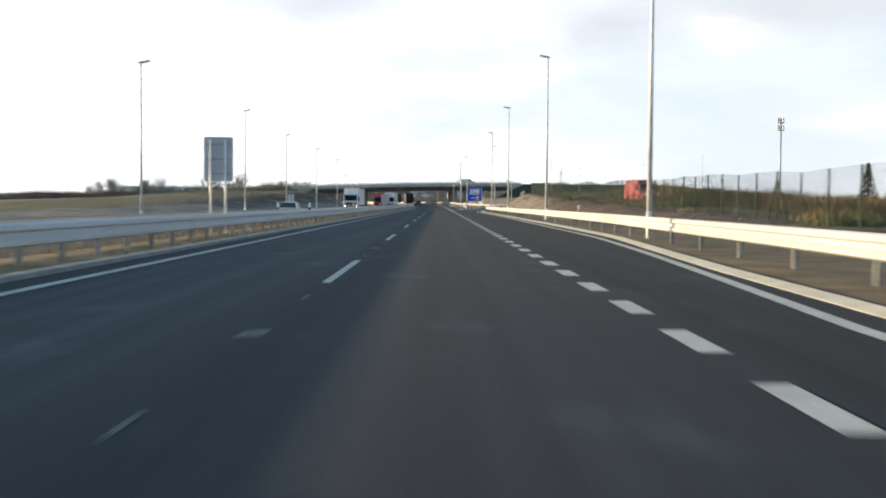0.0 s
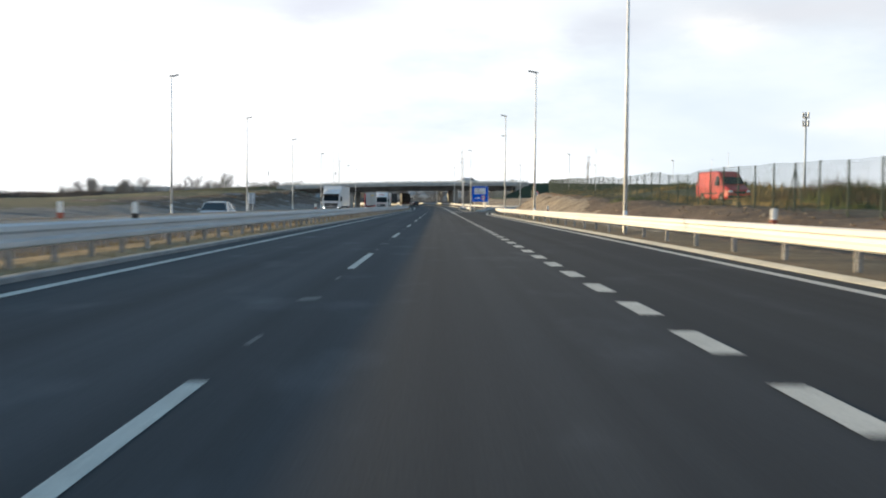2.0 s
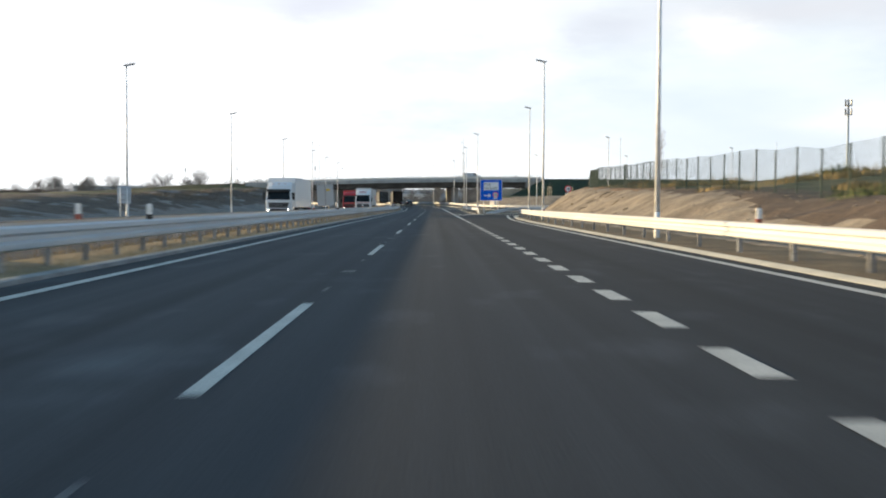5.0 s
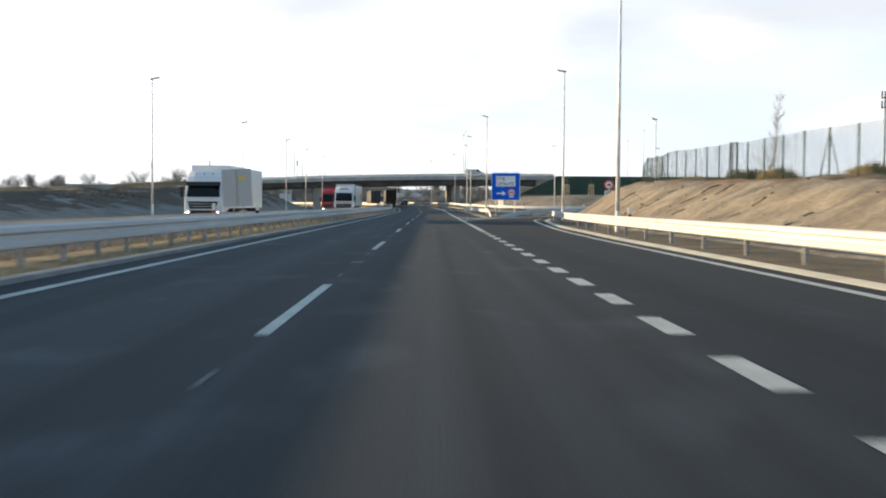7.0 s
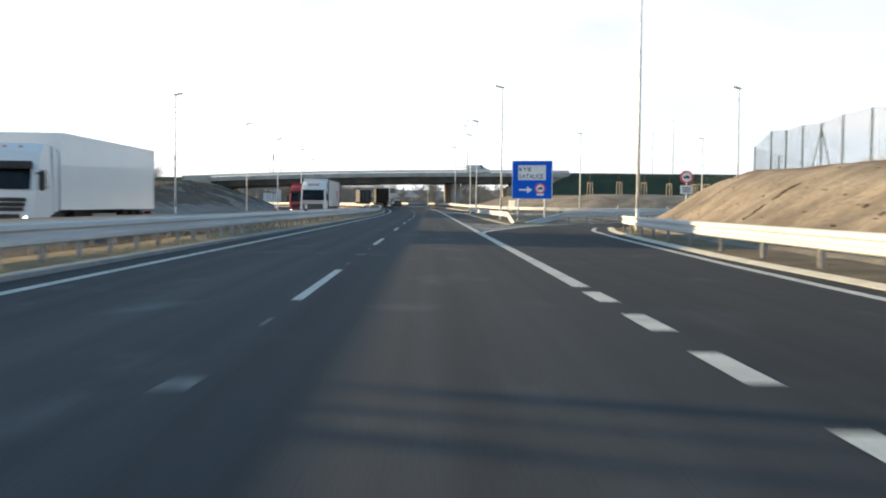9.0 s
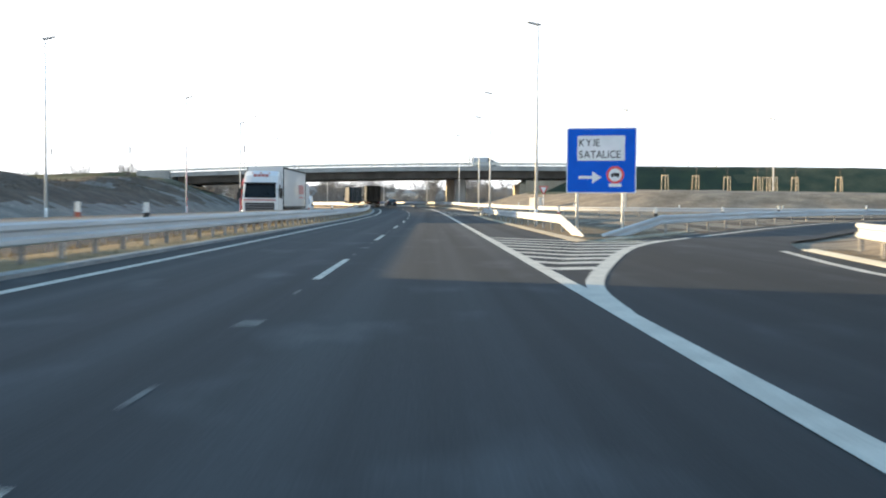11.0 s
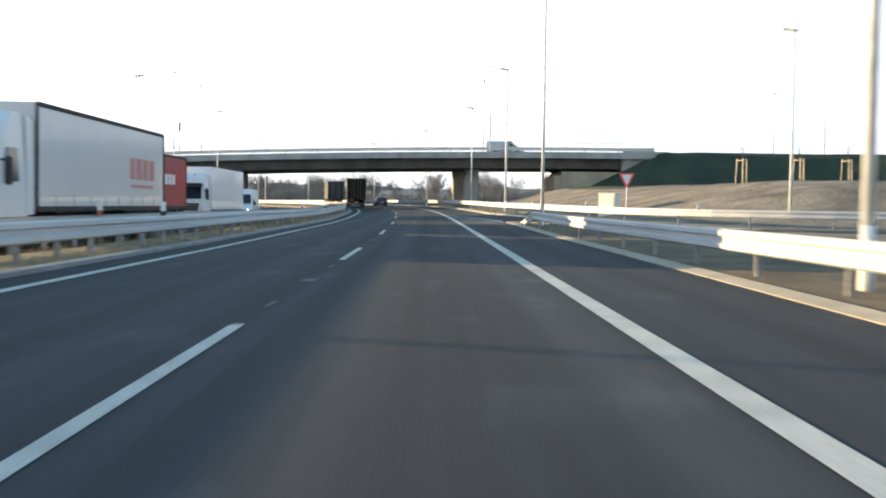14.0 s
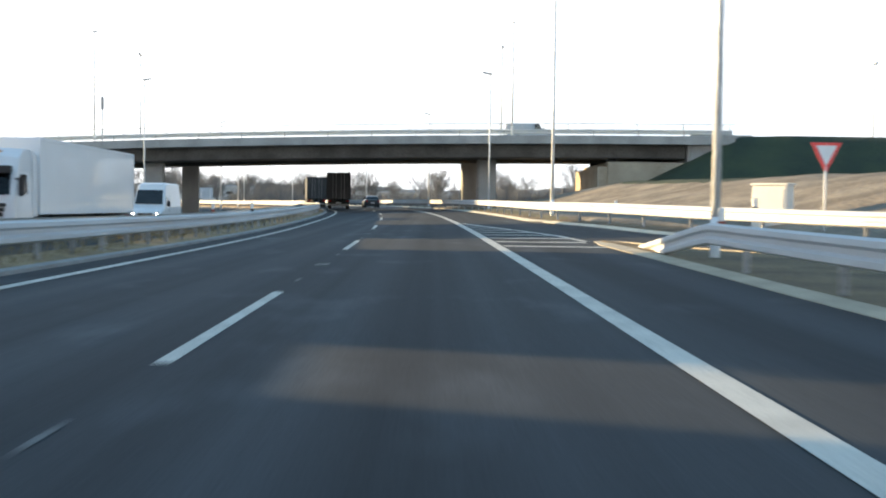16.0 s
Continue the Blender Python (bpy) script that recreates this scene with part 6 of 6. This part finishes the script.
def staked_tree(x, y):
    z = land(x, y)
    t = thing("staked_tree", pose(x, y, z), "young thin tree held by three pale wooden stakes", "tree", "young staked trees on the embankment")
    for k in range(3):
        a = 2 * math.pi * k / 3 + 0.4
        bm = bmesh.new()
        tube(bm, (0.5 * math.cos(a), 0.5 * math.sin(a), -0.3), (0.42 * math.cos(a), 0.42 * math.sin(a), 2.1), 0.06, 0.055, 8)
        part("stake", bm, WOOD, t)
        b = 2 * math.pi * (k + 1) / 3 + 0.4
        bm = bmesh.new()
        tube(bm, (0.42 * math.cos(a), 0.42 * math.sin(a), 1.95), (0.42 * math.cos(b), 0.42 * math.sin(b), 1.95), 0.045, 0.045, 6)
        part("crosspiece", bm, WOOD, t)
    bm = bmesh.new()
    tube(bm, (0, 0, -0.1), (0, 0, 3.1), 0.03, 0.02, 6)
    r2 = random.Random(int(x * 10))
    for k in range(9):
        a, h = r2.uniform(0, 6.3), r2.uniform(2.2, 3.0)
        tube(bm, (0, 0, h), (0.5 * math.cos(a), 0.5 * math.sin(a), h + r2.uniform(0.5, 1.2)), 0.012, 0.005, 3)
    part("sapling", bm, BARK, t)


for x in (26.2, 30.7, 34.5, 38.4, 42.1, 43.2, 44.2, 46.8, 52.3):
    staked_tree(x, 310.0)


def shrub(name, x, y, z, w, h, n, material, label, seed):
    """A tangle of thin stems and blades."""
    r3 = random.Random(seed)
    bm = bmesh.new()
    for k in range(n):
        a = r3.uniform(0, 6.3)
        rad = w * 0.5 * math.sqrt(r3.random())
        px, py = rad * math.cos(a), rad * math.sin(a)
        pz = land(x + px, y + py) - z - 0.03
        lean = Vector((r3.uniform(-0.4, 0.4), r3.uniform(-0.4, 0.4), 1)).normalized() * h * r3.uniform(0.4, 1.0) * (1.1 - rad / w)
        side = Vector((math.cos(a + 1.5), math.sin(a + 1.5), 0)) * r3.uniform(0.015, 0.05)
        p = Vector((px, py, pz))
        bm.faces.new((bm.verts.new(p - side), bm.verts.new(p + side), bm.verts.new(p + lean)))
    ob = part(name, bm, material)
    ob.matrix_basis = pose(x, y, z)
    return tagged(ob, label, "shrub", kind="stuff")


rw = random.Random(8)
for i in range(46):
    y = 25 + 4.1 * i + rw.uniform(-2, 2)
    x = lerp(FENCE_X, y) + rw.uniform(0.8, 13)
    shrub("weeds", x, y, land(x, y), rw.uniform(2.5, 6), rw.uniform(0.4, 1.0), 420, WEED if rw.random() < 0.8 else GREENWEED, "tall dry weeds and brambles behind the fence", i)

for x, y, w, h, material, label in ((27.0, 99.0, 8.0, 2.3, SCRUB, "brown scrub on the rough ground behind the fence"), (24.5, 90.0, 7.0, 1.9, GREENWEED, "rank green and brown weeds behind the fence"), (30.0, 108.0, 9.0, 2.2, SCRUB, "brown scrub on the rough ground behind the fence"), (18.6, 165.7, 2.2, 1.0, WEED, "tan and green bush at the foot of the fence"), (18.5, 169.6, 1.8, 0.9, SCRUB, "small dark bramble bush at the foot of the fence"), (18.7, 173.5, 1.5, 1.0, SCRUB, "small dark bramble bush at the foot of the fence"), (18.5, 154.0, 2.2, 0.7, WEED, "tan dry weeds at the foot of the fence")):
    shrub("bush", x, y, land(x, y), w, h, round(240 * w), material, label, int(y))

# the tall mast with aerials
mast = thing("radio_mast", pose(148.8, 462.8, 0), "tall dark lattice mast with antennas beyond the field", "mast")
bm = bmesh.new()
tube(bm, (0, 0, -1), (0, 0, 39), 0.55, 0.35, 12)
part("pole", bm, SIGNBACK, mast)
for z in (34.0, 37.2):
    bm = bmesh.new()
    tube(bm, (0, 0, z), (0, 0, z + 0.3), 1.2, 1.2, 14)
    part("platform", bm, HEAD, mast)
    for k in range(6):
        a = math.pi * k / 3
        ob = part("antenna", boxed(-0.2, 0.2, -0.15, 0.15, -0.2, 2.2, bevel=0.04), HEAD, mast)
        ob.matrix_basis = pose(1.15 * math.cos(a), 1.15 * math.sin(a), z, 0, 0, math.degrees(a))


def conifer(x, y, h, seed):
    t = thing("tree", pose(x, y, land(x, y)), "dark pointed conifer on the far side of the field", "tree")
    r4 = random.Random(seed)
    bm = bmesh.new()
    tube(bm, (0, 0, -0.5), (0, 0, h), 0.25, 0.03, 8)
    part("trunk", bm, BARK, t)
    bm = bmesh.new()
    for k in range(900):
        z = h * (0.06 + 0.94 * r4.random() ** 1.3)
        rad = (h - z) * 0.30 * r4.uniform(0.3, 1.1) + 0.05
        a = r4.uniform(0, 6.3)
        p = Vector((rad * math.cos(a), rad * math.sin(a), z - rad * 0.25))
        d = Vector((math.cos(a), math.sin(a), -0.35)) * r4.uniform(0.3, 0.7)
        s = Vector((-math.sin(a), math.cos(a), 0)) * r4.uniform(0.1, 0.25)
        bm.faces.new((bm.verts.new(p - s), bm.verts.new(p + s), bm.verts.new(p + d)))
    part("crown", bm, EMBANK, t)


conifer(66.0, 160.0, 5.6, 2)

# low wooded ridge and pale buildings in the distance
# the distance haze is mixed into the ridge's own pale blue-grey colour
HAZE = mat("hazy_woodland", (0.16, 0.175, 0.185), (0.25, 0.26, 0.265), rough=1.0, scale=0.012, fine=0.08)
bm = bmesh.new()
prev = None
for i in range(160):
    a = radians(-60 + 110 * i / 159)
    R = 1900
    fade = 0.12 + 0.88 * (1 - smooth(9, 20, abs(math.degrees(a) + 3)))
    h = 30 + 22 * noise.noise((i * 0.05, 0, 7)) + 7 * noise.noise((i * 0.33, 2, 7)) + 3 * noise.noise((i * 1.7, 2, 7))
    cur = [bm.verts.new((R * math.sin(a) * k, R * math.cos(a) * k, z)) for k, z in ((0.93, -4), (0.97, h * 0.6 * fade), (1.0, h * fade), (1.1, -4))]
    if prev:
        for k in range(3):
            bm.faces.new((prev[k], cur[k], cur[k + 1], prev[k + 1])).smooth = True
    prev = cur
bmesh.ops.recalc_face_normals(bm, faces=bm.faces)
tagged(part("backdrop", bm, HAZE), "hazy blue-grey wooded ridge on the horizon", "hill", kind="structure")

PALE = mat("pale_cladding", (0.50, 0.50, 0.48), (0.60, 0.60, 0.58), rough=0.7, scale=0.2, fine=2.0)


def hall(x, y, w, d, h, turn):
    b = thing("building", pose(x, y, rise(y) - 0.3, 0, 0, turn), "long pale flat-roofed warehouse far beyond the bridge", "building", "far warehouses")
    part("wall", boxed(-w / 2, w / 2, -d / 2, d / 2, 0, h), PALE, b)
    part("roof", boxed(-w / 2 - 0.3, w / 2 + 0.3, -d / 2 - 0.3, d / 2 + 0.3, h, h + 0.5), SIGNBACK, b)
    first = None
    for k in range(int(w / 7)):
        xx = -w / 2 + 4 + 7 * k
        if first is None:
            first = part("window", boxed(-1.6, 1.6, -0.06, 0.05, 0, 1.4), GLASSD, b)
            o = first
        else:
            o = share("window", first.data, b, Matrix())
        o.matrix_basis = pose(xx, -d / 2, h * 0.55)


hall(-120, 800, 60, 20, 9, -6)
hall(-20, 860, 44, 20, 8, -10)
hall(-190, 720, 40, 18, 10, 4)


def far_sign(x, y):
    s = thing("road_sign", pose(x, y, rise(y)), "large pale back of a road sign far down the opposite road", "road sign")
    part("panel", rounded(-1.8, 1.8, 1.4, 4.2, 0.1, -0.03, 0.03), SIGNBACK, s)
    for k in (-1.1, 1.1):
        bm = bmesh.new()
        tube(bm, (k, -0.1, -0.3), (k, -0.1, 4.1), 0.07, 0.07, 8)
        part("post", bm, POLE, s)


far_sign(-57.0, 538.0)

# stones and clods on the right bank
rs = random.Random(3)
CLODS = []
for k in range(5):
    bm = bmesh.new()
    bmesh.ops.create_icosphere(bm, subdivisions=1, radius=1.0)
    for v in bm.verts:
        v.co *= rs.uniform(0.65, 1.25)
        v.co.z *= 0.7
    CLODS.append([tuple(v.co) for v in bm.verts])
    if k == 0:
        faces0 = [[v.index for v in f.verts] for f in bm.faces]
    bm.free()
for name, n, xr0, y0, y1, material, label in (("clods", 1500, (10.4, 0.2), 25, 205, SOIL, "loose clods of brown earth on the bank"), ("stones", 900, (10.4, 4), 20, 98, CLOD, "dark lumps of earth along the fence")):
    verts, polys = [], []
    for k in range(n):
        y = rs.uniform(y0, y1)
        fx = lerp(FENCE_X, y)
        x = rs.uniform(xr0[0], fx + xr0[1]) if name == "clods" else rs.uniform(fx - 3.5, fx + xr0[1])
        s = 0.015 + 0.06 * rs.random() ** 3
        z = land(x, y)
        base = len(verts)
        a = rs.uniform(0, 6.3)
        for vx, vy, vz in rs.choice(CLODS):
            verts.append((x + s * (vx * math.cos(a) - vy * math.sin(a)), y + s * (vx * math.sin(a) + vy * math.cos(a)), z + s * (vz + 0.15)))
        polys += [[base + i for i in f] for f in faces0]
    me = bpy.data.meshes.new(name)
    me.from_pydata(verts, [], polys)
    me.materials.append(material)
    tagged(new(name, me), label, "soil", kind="stuff")

# crumbled earth along the bucket grooves that run down the bank
verts, polys = [], []
for y0, xa, xb, drift in ((162.3, 12.6, 15.4, -0.1), (164.8, 12.9, 15.6, -0.15), (172.6, 13.0, 15.6, 0.25), (153.6, 12.4, 14.4, -0.4), (174.6, 12.6, 13.8, 0.6), (146.2, 12.0, 13.6, 0.3), (184.0, 12.9, 15.2, 0.4)):
    for k in range(190):
        t = rs.random()
        x = xa + (xb - xa) * t
        y = y0 + drift * t + 0.16 * noise.noise((x * 1.7, y0, 2)) + rs.gauss(0, 0.07)
        if noise.noise((x * 2.2, y0, 5)) < -0.18:
            continue
        r = 0.016 + 0.04 * rs.random() ** 2
        z = land(x, y)
        base = len(verts)
        for vx, vy, vz in rs.choice(CLODS):
            verts.append((x + r * vx * 1.5, y + r * vy, z + r * (vz + 0.2)))
        polys += [[base + i for i in f] for f in faces0]
me = bpy.data.meshes.new("crumbs")
me.from_pydata(verts, [], polys)
me.materials.append(GROOVE)
tagged(new("crumbs", me), "dark crumbled earth along grooves dug down the bank", "soil", kind="stuff")

# grass tufts in the median and on the verge
verts, polys = [], []
for k in range(24000):
    y = -5 + 330 * rs.random()
    x = rs.uniform(-7.0, -4.85)
    h = 0.05 + 0.13 * rs.random() ** 2
    a = rs.uniform(0, 6.3)
    wx, wy = 0.012 * math.cos(a), 0.012 * math.sin(a)
    z = rise(y) + 0.03
    b = len(verts)
    xx = x + bend(y)
    verts += [(xx - wx, y - wy, z), (xx + wx, y + wy, z), (xx + rs.uniform(-0.08, 0.08), y + rs.uniform(-0.08, 0.08), z + h)]
    polys.append((b, b + 1, b + 2))
me = bpy.data.meshes.new("grass")
me.from_pydata(verts, [], polys)
me.materials.append(WEED)
tagged(new("grass", me), "short dry grass blades on the median", "grass", kind="stuff")
